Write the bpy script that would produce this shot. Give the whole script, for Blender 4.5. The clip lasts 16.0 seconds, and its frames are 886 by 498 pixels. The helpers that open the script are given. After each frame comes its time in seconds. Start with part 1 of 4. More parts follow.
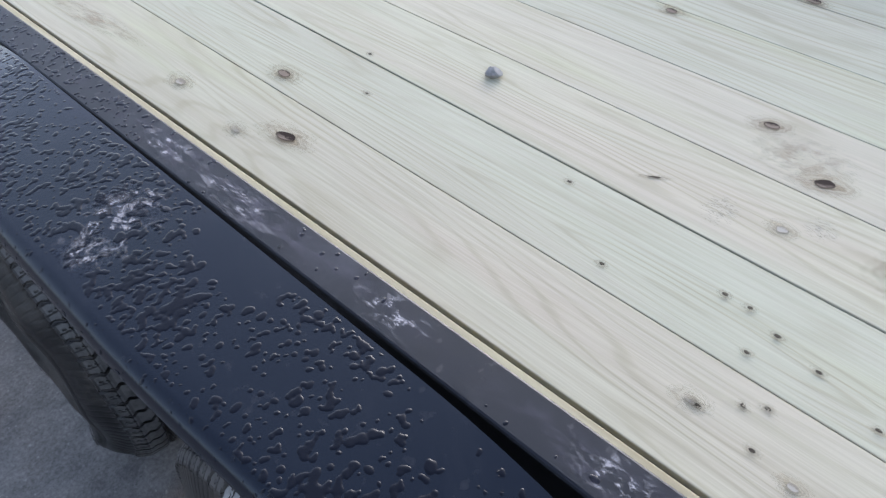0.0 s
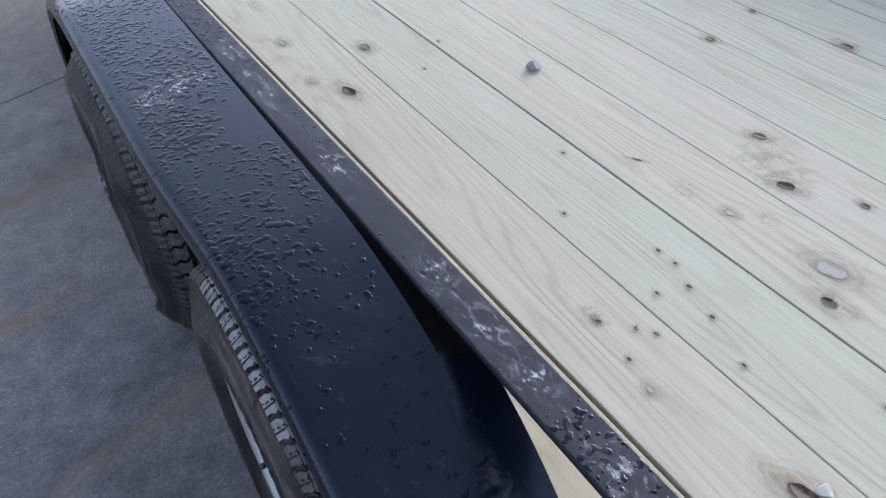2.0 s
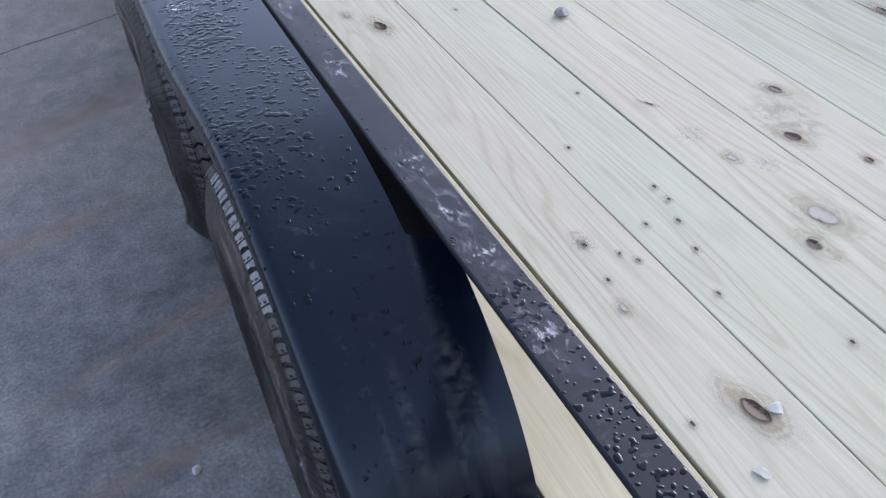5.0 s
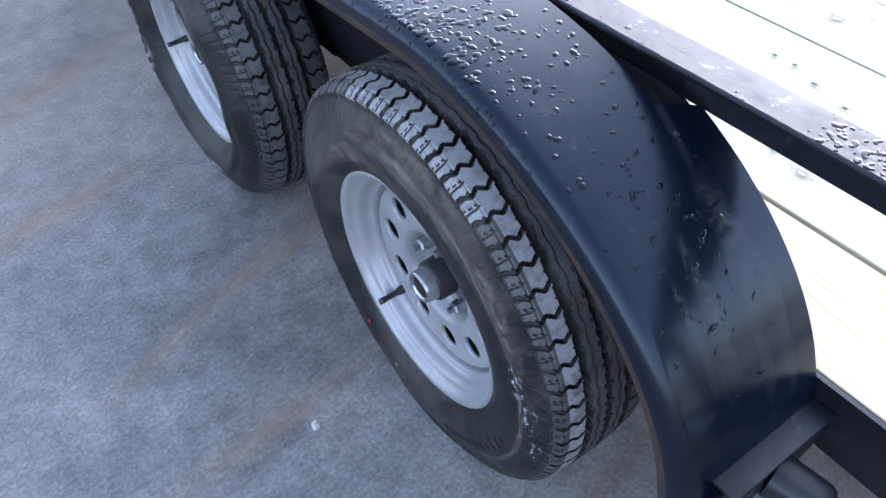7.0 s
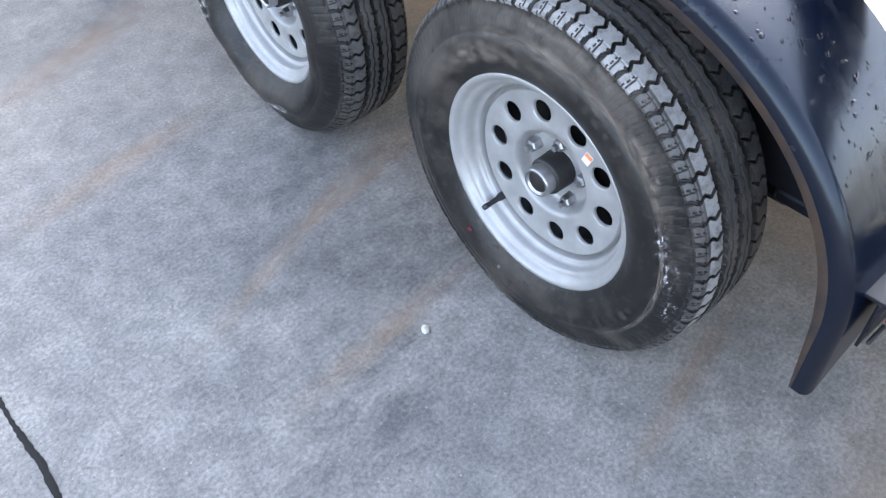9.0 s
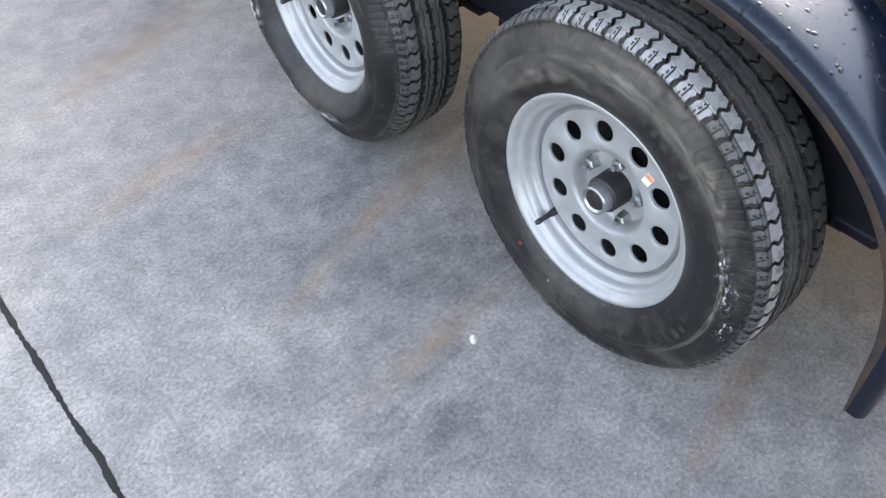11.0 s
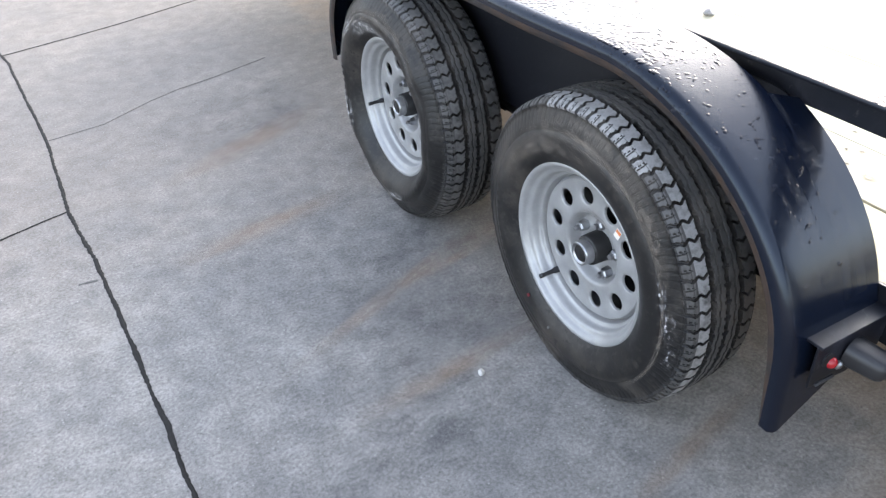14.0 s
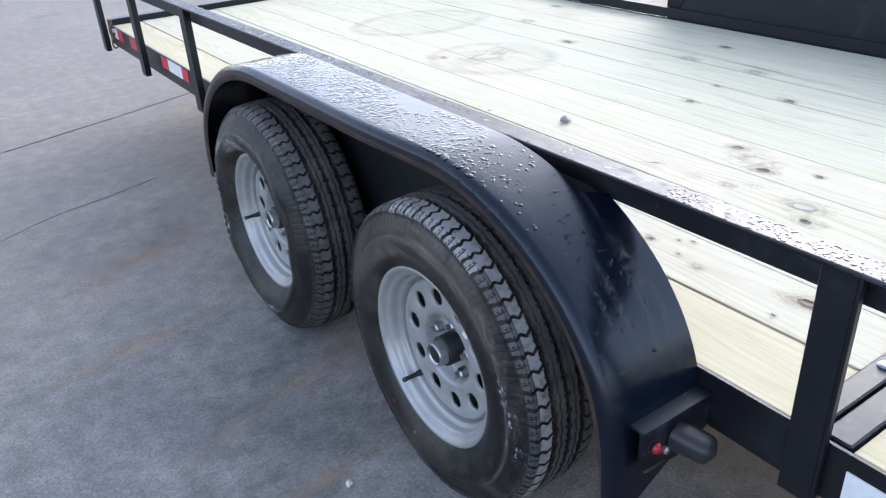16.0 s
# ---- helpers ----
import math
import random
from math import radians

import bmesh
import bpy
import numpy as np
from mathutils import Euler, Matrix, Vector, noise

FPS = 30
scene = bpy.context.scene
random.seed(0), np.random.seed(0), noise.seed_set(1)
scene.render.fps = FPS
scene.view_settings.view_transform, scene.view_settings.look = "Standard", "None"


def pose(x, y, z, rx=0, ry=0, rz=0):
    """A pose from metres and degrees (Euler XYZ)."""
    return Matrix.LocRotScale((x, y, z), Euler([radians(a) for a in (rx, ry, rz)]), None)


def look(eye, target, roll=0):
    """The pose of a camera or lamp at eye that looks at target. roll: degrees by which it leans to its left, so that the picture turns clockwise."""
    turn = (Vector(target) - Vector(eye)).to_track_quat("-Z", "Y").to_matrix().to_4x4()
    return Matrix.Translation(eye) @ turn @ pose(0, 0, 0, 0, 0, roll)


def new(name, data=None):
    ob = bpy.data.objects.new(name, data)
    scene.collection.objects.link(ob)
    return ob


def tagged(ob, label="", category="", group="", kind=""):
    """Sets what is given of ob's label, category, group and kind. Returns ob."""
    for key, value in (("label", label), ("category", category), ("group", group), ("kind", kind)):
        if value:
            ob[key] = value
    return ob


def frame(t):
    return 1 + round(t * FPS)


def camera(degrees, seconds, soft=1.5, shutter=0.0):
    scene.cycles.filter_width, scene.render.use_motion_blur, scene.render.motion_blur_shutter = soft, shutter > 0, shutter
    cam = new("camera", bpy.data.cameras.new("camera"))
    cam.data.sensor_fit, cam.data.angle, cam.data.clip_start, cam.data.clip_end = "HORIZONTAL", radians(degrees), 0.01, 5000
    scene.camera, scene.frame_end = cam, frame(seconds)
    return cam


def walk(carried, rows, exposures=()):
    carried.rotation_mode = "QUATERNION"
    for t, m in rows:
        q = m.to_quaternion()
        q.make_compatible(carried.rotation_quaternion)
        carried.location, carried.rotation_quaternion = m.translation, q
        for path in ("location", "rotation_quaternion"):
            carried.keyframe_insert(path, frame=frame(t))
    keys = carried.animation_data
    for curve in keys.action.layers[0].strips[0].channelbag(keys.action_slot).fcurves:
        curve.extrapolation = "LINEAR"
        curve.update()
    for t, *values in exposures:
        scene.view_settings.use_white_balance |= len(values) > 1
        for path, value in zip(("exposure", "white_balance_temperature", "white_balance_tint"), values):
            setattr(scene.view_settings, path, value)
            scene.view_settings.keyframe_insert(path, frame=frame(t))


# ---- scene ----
cam = camera(59.1, 16.0, soft=1.3)
PATH = [
    (0, (-0.123, -0.343, 1.372), (0.814, 0.695, -0.058), -4.7),
    (0.5, (-0.115, -0.466, 1.389), (0.737, 0.735, 0.036), -5.5),
    (1, (-0.155, -0.58, 1.388), (0.657, 0.705, 0.088), -4.5),
    (1.5, (-0.162, -0.667, 1.389), (0.617, 0.636, 0.087), -3.8),
    (2, (-0.132, -0.756, 1.374), (0.599, 0.568, 0.065), -3.5),
    (2.5, (-0.113, -0.846, 1.36), (0.538, 0.493, 0.024), -3.1),
    (3, (-0.108, -0.906, 1.366), (0.48, 0.433, 0.001), -3.3),
    (3.2, (-0.094, -0.927, 1.363), (0.481, 0.421, 0.002), -3.7),
    (5.3, (-0.113, -0.882, 1.339), (0.477, 0.474, -0.008), -2.7),
    (5.5, (-0.128, -0.835, 1.34), (0.461, 0.52, -0.007), -2.7),
    (6, (-0.185, -0.698, 1.343), (0.461, 0.612, -0.024), -3.1),
    (6.5, (-0.286, -0.671, 1.27), (0.442, 0.554, -0.134), -4.0),
    (7, (-0.422, -0.697, 1.247), (0.32, 0.468, -0.199), -4.4),
    (7.5, (-0.513, -0.714, 1.25), (0.242, 0.415, -0.218), -4.4),
    (8, (-0.612, -0.684, 1.243), (0.15, 0.44, -0.226), -4.3),
    (8.5, (-0.722, -0.663, 1.233), (0.116, 0.408, -0.233), -3.4),
    (8.7, (-0.744, -0.665, 1.233), (0.1, 0.397, -0.237), -3.5),
    (10.8, (-0.831, -0.607, 1.272), (0.021, 0.45, -0.196), -2.1),
    (11, (-0.842, -0.616, 1.268), (-0.002, 0.464, -0.191), -1.9),
    (11.5, (-0.871, -0.668, 1.261), (-0.037, 0.443, -0.177), -1.4),
    (12, (-0.871, -0.796, 1.254), (-0.061, 0.357, -0.165), -1.6),
    (12.5, (-0.875, -0.936, 1.231), (-0.127, 0.276, -0.172), -2.1),
    (13, (-0.888, -0.999, 1.254), (-0.168, 0.265, -0.118), -2.6),
    (13.5, (-0.901, -1.035, 1.291), (-0.174, 0.324, 0.016), -3.0),
    (14, (-0.903, -1.05, 1.321), (-0.151, 0.389, 0.152), -3.3),
    (14.5, (-0.903, -1.068, 1.326), (-0.12, 0.439, 0.27), -3.4),
    (15, (-0.899, -1.087, 1.328), (-0.096, 0.446, 0.326), -3.1),
    (15.5, (-0.864, -1.121, 1.324), (-0.004, 0.409, 0.363), -3.0),
    (16, (-0.755, -1.164, 1.315), (0.215, 0.31, 0.373), -3.3),
]
EXPOSURES = [(0.0, 0.32, 5900, 14), (1.5, 0.2, 5850, 15), (3.0, 0.28, 5750, 16), (5.5, 0.36, 5750, 17), (6.5, 0.58, 5650, 17), (7.0, 1.25, 5500, 16), (8.0, 1.83, 6100, 14), (8.5, 1.9, 6150, 13), (11.0, 1.88, 6650, 12), (13.0, 1.76, 6750, 12), (14.5, 1.40, 6400, 12), (16.0, 0.88, 5900, 13)]
walk(cam, [(t, look(eye, target, roll)) for t, eye, target, roll in PATH], EXPOSURES)

# ---- world and light ----
world = bpy.data.worlds.new("overcast_sky")
scene.world = world
world.use_nodes = True
wn = world.node_tree.nodes
sky = wn.new("ShaderNodeTexSky")
sky.sky_type = "NISHITA"
sky.sun_disc = False
sky.sun_elevation, sky.sun_rotation = radians(20), radians(66)
sky.air_density, sky.dust_density, sky.ozone_density = 1.0, 2.5, 2.0
# thin high cloud: the sky's colours washed out
haze = wn.new("ShaderNodeHueSaturation")
haze.inputs["Saturation"].default_value = 0.58
world.node_tree.links.new(sky.outputs[0], haze.inputs["Color"])
world.node_tree.links.new(haze.outputs[0], wn["Background"].inputs[0])
wn["Background"].inputs[1].default_value = 0.36
sun_data = bpy.data.lights.new("sun", "SUN")
sun_data.energy, sun_data.angle, sun_data.color = 0.2, radians(45), (1.0, 0.98, 0.95)
sun = new("sun", sun_data)
sun.matrix_world = look((8.58, 3.82, 3.42), (0, 0, 0))

# ---- node helpers ----


def mat_base(name):
    m = bpy.data.materials.new(name)
    m.use_nodes = True
    nt = m.node_tree
    return m, nt, nt.nodes["Principled BSDF"]


def node(nt, kind, **settings):
    n = nt.nodes.new(kind)
    for k, v in settings.items():
        n.inputs[k].default_value = v
    return n


def ramp(nt, source, stops):
    r = nt.nodes.new("ShaderNodeValToRGB")
    while len(r.color_ramp.elements) < len(stops):
        r.color_ramp.elements.new(0.5)
    for e, (p, c) in zip(r.color_ramp.elements, stops):
        e.position = p
        e.color = (c, c, c, 1) if isinstance(c, (int, float)) else (*c, 1)
    nt.links.new(source, r.inputs[0])
    return r.outputs[0]


def mixed(nt, fac, a, b, blend="MIX"):
    m = nt.nodes.new("ShaderNodeMix")
    m.data_type, m.blend_type = "RGBA", blend
    for k, v in ((0, fac), (6, a), (7, b)):
        if isinstance(v, bpy.types.NodeSocket):
            nt.links.new(v, m.inputs[k])
        elif isinstance(v, (int, float)):
            m.inputs[k].default_value = v if k == 0 else (v, v, v, 1)
        else:
            m.inputs[k].default_value = (*v, 1)
    return m.outputs[2]


def calc(nt, op, a, b=0.0, clamp=False):
    m = nt.nodes.new("ShaderNodeMath")
    m.operation, m.use_clamp = op, clamp
    for sock, v in ((m.inputs[0], a), (m.inputs[1], b)):
        if isinstance(v, bpy.types.NodeSocket):
            nt.links.new(v, sock)
        else:
            sock.default_value = v
    return m.outputs[0]


def coords(nt, scale=(1, 1, 1), kind="Object", shift=None):
    tc = nt.nodes.new("ShaderNodeTexCoord")
    mp = nt.nodes.new("ShaderNodeMapping")
    mp.inputs["Scale"].default_value = scale
    nt.links.new(tc.outputs[kind], mp.inputs[0])
    if shift is not None:
        nt.links.new(shift, mp.inputs["Location"])
    return mp.outputs[0]


def noise_tex(nt, vec, scale, detail=4.0, rough=0.55, distortion=0.0):
    n = node(nt, "ShaderNodeTexNoise", Scale=scale, Detail=detail, Roughness=rough, Distortion=distortion)
    nt.links.new(vec, n.inputs["Vector"])
    return n.outputs["Fac"]


def bump(nt, height, bsdf, strength=0.3, distance=0.002):
    b = node(nt, "ShaderNodeBump", Strength=strength, Distance=distance)
    nt.links.new(height, b.inputs["Height"])
    nt.links.new(b.outputs[0], bsdf.inputs["Normal"])


def put(nt, value, sock):
    if isinstance(value, bpy.types.NodeSocket):
        nt.links.new(value, sock)
    else:
        sock.default_value = value


# ---- materials ----


def make_concrete():
    m, nt, b = mat_base("concrete")
    v = coords(nt)
    big = noise_tex(nt, v, 0.9, 5, 0.6)
    mid = noise_tex(nt, v, 4.5, 6, 0.62, 0.3)
    mott = noise_tex(nt, v, 15.0, 6, 0.70)
    fine = noise_tex(nt, v, 120.0, 3, 0.75)
    c = mixed(nt, ramp(nt, big, [(0.35, 0.0), (0.65, 1.0)]), (0.235, 0.222, 0.207), (0.29, 0.273, 0.25))
    c = mixed(nt, ramp(nt, mid, [(0.36, 0.0), (0.62, 1.0)]), mixed(nt, 1.0, c, (0.74, 0.755, 0.775), "MULTIPLY"), c)
    c = mixed(nt, ramp(nt, mott, [(0.38, 0.0), (0.62, 1.0)]), mixed(nt, 1.0, c, 0.80, "MULTIPLY"), mixed(nt, 1.0, c, 1.10, "MULTIPLY"))
    c = mixed(nt, ramp(nt, fine, [(0.32, 0.0), (0.68, 1.0)]), mixed(nt, 1.0, c, 0.70, "MULTIPLY"), mixed(nt, 1.0, c, 1.16, "MULTIPLY"))
    # tan tone on the slab under and behind the trailer
    sep = nt.nodes.new("ShaderNodeSeparateXYZ")
    nt.links.new(v, sep.inputs[0])
    wob = calc(nt, "MULTIPLY", calc(nt, "SUBTRACT", mid, 0.5), 0.5)
    under = calc(nt, "MULTIPLY", calc(nt, "ADD", calc(nt, "SUBTRACT", sep.outputs[0], 0.30), wob), 2.2, True)
    # its edge runs aslant over the slab, with a soft border
    slant = calc(nt, "ADD", sep.outputs[1], calc(nt, "MULTIPLY", sep.outputs[0], -0.12))
    near = calc(nt, "MULTIPLY", calc(nt, "ADD", calc(nt, "SUBTRACT", -0.56, slant), calc(nt, "MULTIPLY", wob, 0.3)), 8.0, True)
    under = calc(nt, "MULTIPLY", under, calc(nt, "MULTIPLY", calc(nt, "SUBTRACT", 3.4, sep.outputs[1]), 3.0, True))
    # the slab turns a warmer grey towards the far end
    warm = calc(nt, "MULTIPLY", calc(nt, "ADD", calc(nt, "SUBTRACT", sep.outputs[1], 0.75), calc(nt, "MULTIPLY", wob, 2.0)), 1.2, True)
    c = mixed(nt, calc(nt, "MULTIPLY", warm, 0.35), c, (0.215, 0.182, 0.152))
    tinge = calc(nt, "MAXIMUM", under, calc(nt, "MULTIPLY", near, 0.5))
    c = mixed(nt, calc(nt, "MULTIPLY", tinge, 0.75), c, (0.31, 0.215, 0.14))
    # pale sand grains and dark pits
    for size, seed, lo, hi, tone in ((72.0, 0.0, 0.07, 0.20, (0.40, 0.385, 0.36)), (62.0, 3.3, 0.08, 0.20, (0.10, 0.095, 0.09)), (26.0, 7.1, 0.045, 0.085, (0.07, 0.065, 0.06))):
        spk = nt.nodes.new("ShaderNodeTexVoronoi")
        spk.inputs["Scale"].default_value = size
        shifted = nt.nodes.new("ShaderNodeVectorMath")
        shifted.inputs[1].default_value = (seed, seed * 0.7, seed * 1.3)
        nt.links.new(v, shifted.inputs[0])
        nt.links.new(shifted.outputs[0], spk.inputs["Vector"])
        pick = nt.nodes.new("ShaderNodeSeparateColor")
        nt.links.new(spk.outputs["Color"], pick.inputs[0])
        some = ramp(nt, pick.outputs[0], [(0.55, 0.0), (0.85, 0.85)])
        c = mixed(nt, calc(nt, "MULTIPLY", some, ramp(nt, spk.outputs["Distance"], [(lo, 0.75), (hi, 0.0)])), c, tone)
    put(nt, c, b.inputs["Base Color"])
    put(nt, ramp(nt, mid, [(0.3, 0.62), (0.7, 0.9)]), b.inputs["Roughness"])
    b.inputs["Specular IOR Level"].default_value = 0.15
    bump(nt, calc(nt, "ADD", calc(nt, "MULTIPLY", fine, 0.8), mott), b, 0.35, 0.003)
    return m


def make_wood(name="treated_pine", tint=(1.0, 1.0, 1.0)):
    m, nt, b = mat_base(name)
    info = nt.nodes.new("ShaderNodeObjectInfo")
    off = nt.nodes.new("ShaderNodeCombineXYZ")
    for i, k in enumerate((3.7, 11.3, 5.9)):
        nt.links.new(calc(nt, "MULTIPLY", info.outputs["Random"], k), off.inputs[i])
    v = coords(nt, (1, 0.075, 1), shift=off.outputs[0])
    warp = noise_tex(nt, v, 4.2, 2, 0.5)
    warp = calc(nt, "ADD", warp, calc(nt, "MULTIPLY", noise_tex(nt, coords(nt, (1, 0.16, 1), shift=off.outputs[0]), 16.0, 3, 0.6), 0.035))
    rings = calc(nt, "SINE", calc(nt, "MULTIPLY", warp, 230.0))
    strong = noise_tex(nt, coords(nt, (1, 0.12, 1), shift=off.outputs[0]), 9.0, 3, 0.6)
    rings = ramp(nt, calc(nt, "ADD", calc(nt, "MULTIPLY", rings, 0.5), 0.5), [(0.0, 0.0), (0.75, 0.25), (1.0, 1.0)])
    v2 = coords(nt, (1, 0.02, 1), shift=off.outputs[0])
    grain = noise_tex(nt, v2, 160.0, 3, 0.65)
    tone = noise_tex(nt, coords(nt, (1, 0.3, 1), shift=off.outputs[0]), 3.2, 3, 0.6)
    c = mixed(nt, ramp(nt, tone, [(0.3, 0.0), (0.7, 1.0)]), (0.485, 0.485, 0.375), (0.57, 0.525, 0.40))
    c = mixed(nt, 0.55, c, ramp(nt, info.outputs["Random"], [(0.0, (0.50, 0.505, 0.385)), (0.35, (0.535, 0.52, 0.38)), (0.7, (0.56, 0.50, 0.395)), (1.0, (0.51, 0.51, 0.39))]))
    # greener streaks where the preservative soaked in, pinker heartwood
    soak = noise_tex(nt, coords(nt, (1, 0.10, 1), shift=off.outputs[0]), 7.0, 3, 0.55)
    c = mixed(nt, ramp(nt, soak, [(0.56, 0.0), (0.68, 0.5)]), c, (0.49, 0.495, 0.32))
    c = mixed(nt, ramp(nt, soak, [(0.30, 0.35), (0.42, 0.0)]), c, (0.57, 0.475, 0.385))
    band = noise_tex(nt, coords(nt, (1, 0.05, 1), shift=off.outputs[0]), 30.0, 3, 0.6)
    c = mixed(nt, ramp(nt, band, [(0.40, 0.30), (0.60, 0.0)]), c, (0.46, 0.40, 0.325))
    rings = calc(nt, "MULTIPLY", rings, ramp(nt, strong, [(0.36, 0.15), (0.62, 1.0)]))
    c = mixed(nt, calc(nt, "MULTIPLY", rings, 0.50), c, (0.35, 0.31, 0.21))
    c = mixed(nt, ramp(nt, grain, [(0.35, 0.30), (0.6, 0.0)]), c, (0.33, 0.29, 0.2))
    stain = noise_tex(nt, coords(nt, (1, 0.6, 1), shift=off.outputs[0]), 2.0, 5, 0.7)
    c = mixed(nt, ramp(nt, stain, [(0.6, 0.0), (0.75, 0.25)]), c, (0.42, 0.4, 0.33))
    if tint != (1.0, 1.0, 1.0):
        c = mixed(nt, 1.0, c, tint, "MULTIPLY")
    put(nt, c, b.inputs["Base Color"])
    b.inputs["Roughness"].default_value = 0.75
    b.inputs["Specular IOR Level"].default_value = 0.12
    bump(nt, calc(nt, "ADD", calc(nt, "MULTIPLY", rings, 0.5), grain), b, 0.25, 0.0012)
    return m


def make_paint(name="black_paint", dirt=0.3, rough=0.20, base=(0.0030, 0.0051, 0.0115)):
    m, nt, b = mat_base(name)
    v = coords(nt)
    smear = noise_tex(nt, v, 9.0, 6, 0.68, 0.6)
    fine = noise_tex(nt, v, 60.0, 4, 0.6)
    big = noise_tex(nt, v, 2.2, 3, 0.55)
    mask = calc(nt, "MULTIPLY", ramp(nt, smear, [(0.52, 0.0), (0.72, 1.0)]), ramp(nt, big, [(0.4, 0.2), (0.65, 1.0)]))
    c = mixed(nt, calc(nt, "MULTIPLY", mask, dirt), base, (0.05, 0.05, 0.062))
    c = mixed(nt, calc(nt, "MULTIPLY", ramp(nt, fine, [(0.62, 0.0), (0.75, 1.0)]), dirt * 0.35), c, (0.13, 0.12, 0.12))
    put(nt, c, b.inputs["Base Color"])
    put(nt, calc(nt, "ADD", calc(nt, "MULTIPLY", smear, 0.22), rough - 0.1), b.inputs["Roughness"])
    b.inputs["Specular IOR Level"].default_value = 0.38
    b.inputs["Specular Tint"].default_value = (0.83, 0.91, 1.0, 1)
    bump(nt, fine, b, 0.06, 0.001)
    return m


def make_rubber(name="tyre_rubber", tinge=0.0):
    m, nt, b = mat_base(name)
    v = coords(nt)
    mud = noise_tex(nt, v, 7.0, 6, 0.7)
    fine = noise_tex(nt, v, 70.0, 4, 0.65)
    c = mixed(nt, ramp(nt, mud, [(0.46, 0.0), (0.70, 0.85)]), (0.0095, 0.009, 0.009), (0.068, 0.058, 0.049))
    c = mixed(nt, ramp(nt, fine, [(0.54, 0.0), (0.72, 0.38)]), c, (0.075, 0.068, 0.062))
    # drying splashes: small dark wet spots
    splash = noise_tex(nt, v, 55.0, 2, 0.5)
    c = mixed(nt, calc(nt, "MULTIPLY", ramp(nt, splash, [(0.64, 0.0), (0.68, 0.85)]), ramp(nt, mud, [(0.40, 0.0), (0.5, 1.0)])), c, (0.008, 0.0075, 0.0075))
    if tinge:
        patchy = noise_tex(nt, v, 26.0, 5, 0.7)
        c = mixed(nt, ramp(nt, patchy, [(0.30, tinge * 0.25), (0.50, tinge), (0.66, tinge * 0.55)]), c, (0.31, 0.302, 0.295))
    put(nt, c, b.inputs["Base Color"])
    put(nt, ramp(nt, mud, [(0.35, 0.34), (0.65, 0.62)]), b.inputs["Roughness"])
    b.inputs["Specular IOR Level"].default_value = 0.33
    bump(nt, fine, b, 0.15, 0.001)
    return m


def make_simple(name, color, rough, metal=0.0, grit=0.12, scale=40.0, bumps=0.08):
    m, nt, b = mat_base(name)
    v = coords(nt)
    n1 = noise_tex(nt, v, scale, 4, 0.6)
    n2 = noise_tex(nt, v, scale * 0.15, 3, 0.6)
    dark = tuple(k * (1 - 2.2 * grit) for k in color)
    c = mixed(nt, ramp(nt, n1, [(0.35, 0.0), (0.65, 1.0)]), dark, color)
    c = mixed(nt, ramp(nt, n2, [(0.4, grit), (0.6, 0.0)]), c, tuple(k * 0.6 for k in color))
    put(nt, c, b.inputs["Base Color"])
    put(nt, calc(nt, "ADD", calc(nt, "MULTIPLY", n2, 0.2), max(rough - 0.1, 0.0)), b.inputs["Roughness"])
    b.inputs["Metallic"].default_value = metal
    bump(nt, n1, b, bumps, 0.001)
    return m


def make_rust_lip():
    m, nt, b = mat_base("rusty_edge")
    v = coords(nt)
    n1 = noise_tex(nt, v, 14.0, 5, 0.7)
    c = mixed(nt, ramp(nt, n1, [(0.35, 0.0), (0.6, 1.0)]), (0.008, 0.008, 0.010), (0.042, 0.024, 0.015))
    put(nt, c, b.inputs["Base Color"])
    b.inputs["Roughness"].default_value = 0.6
    bump(nt, n1, b, 0.2, 0.001)
    return m


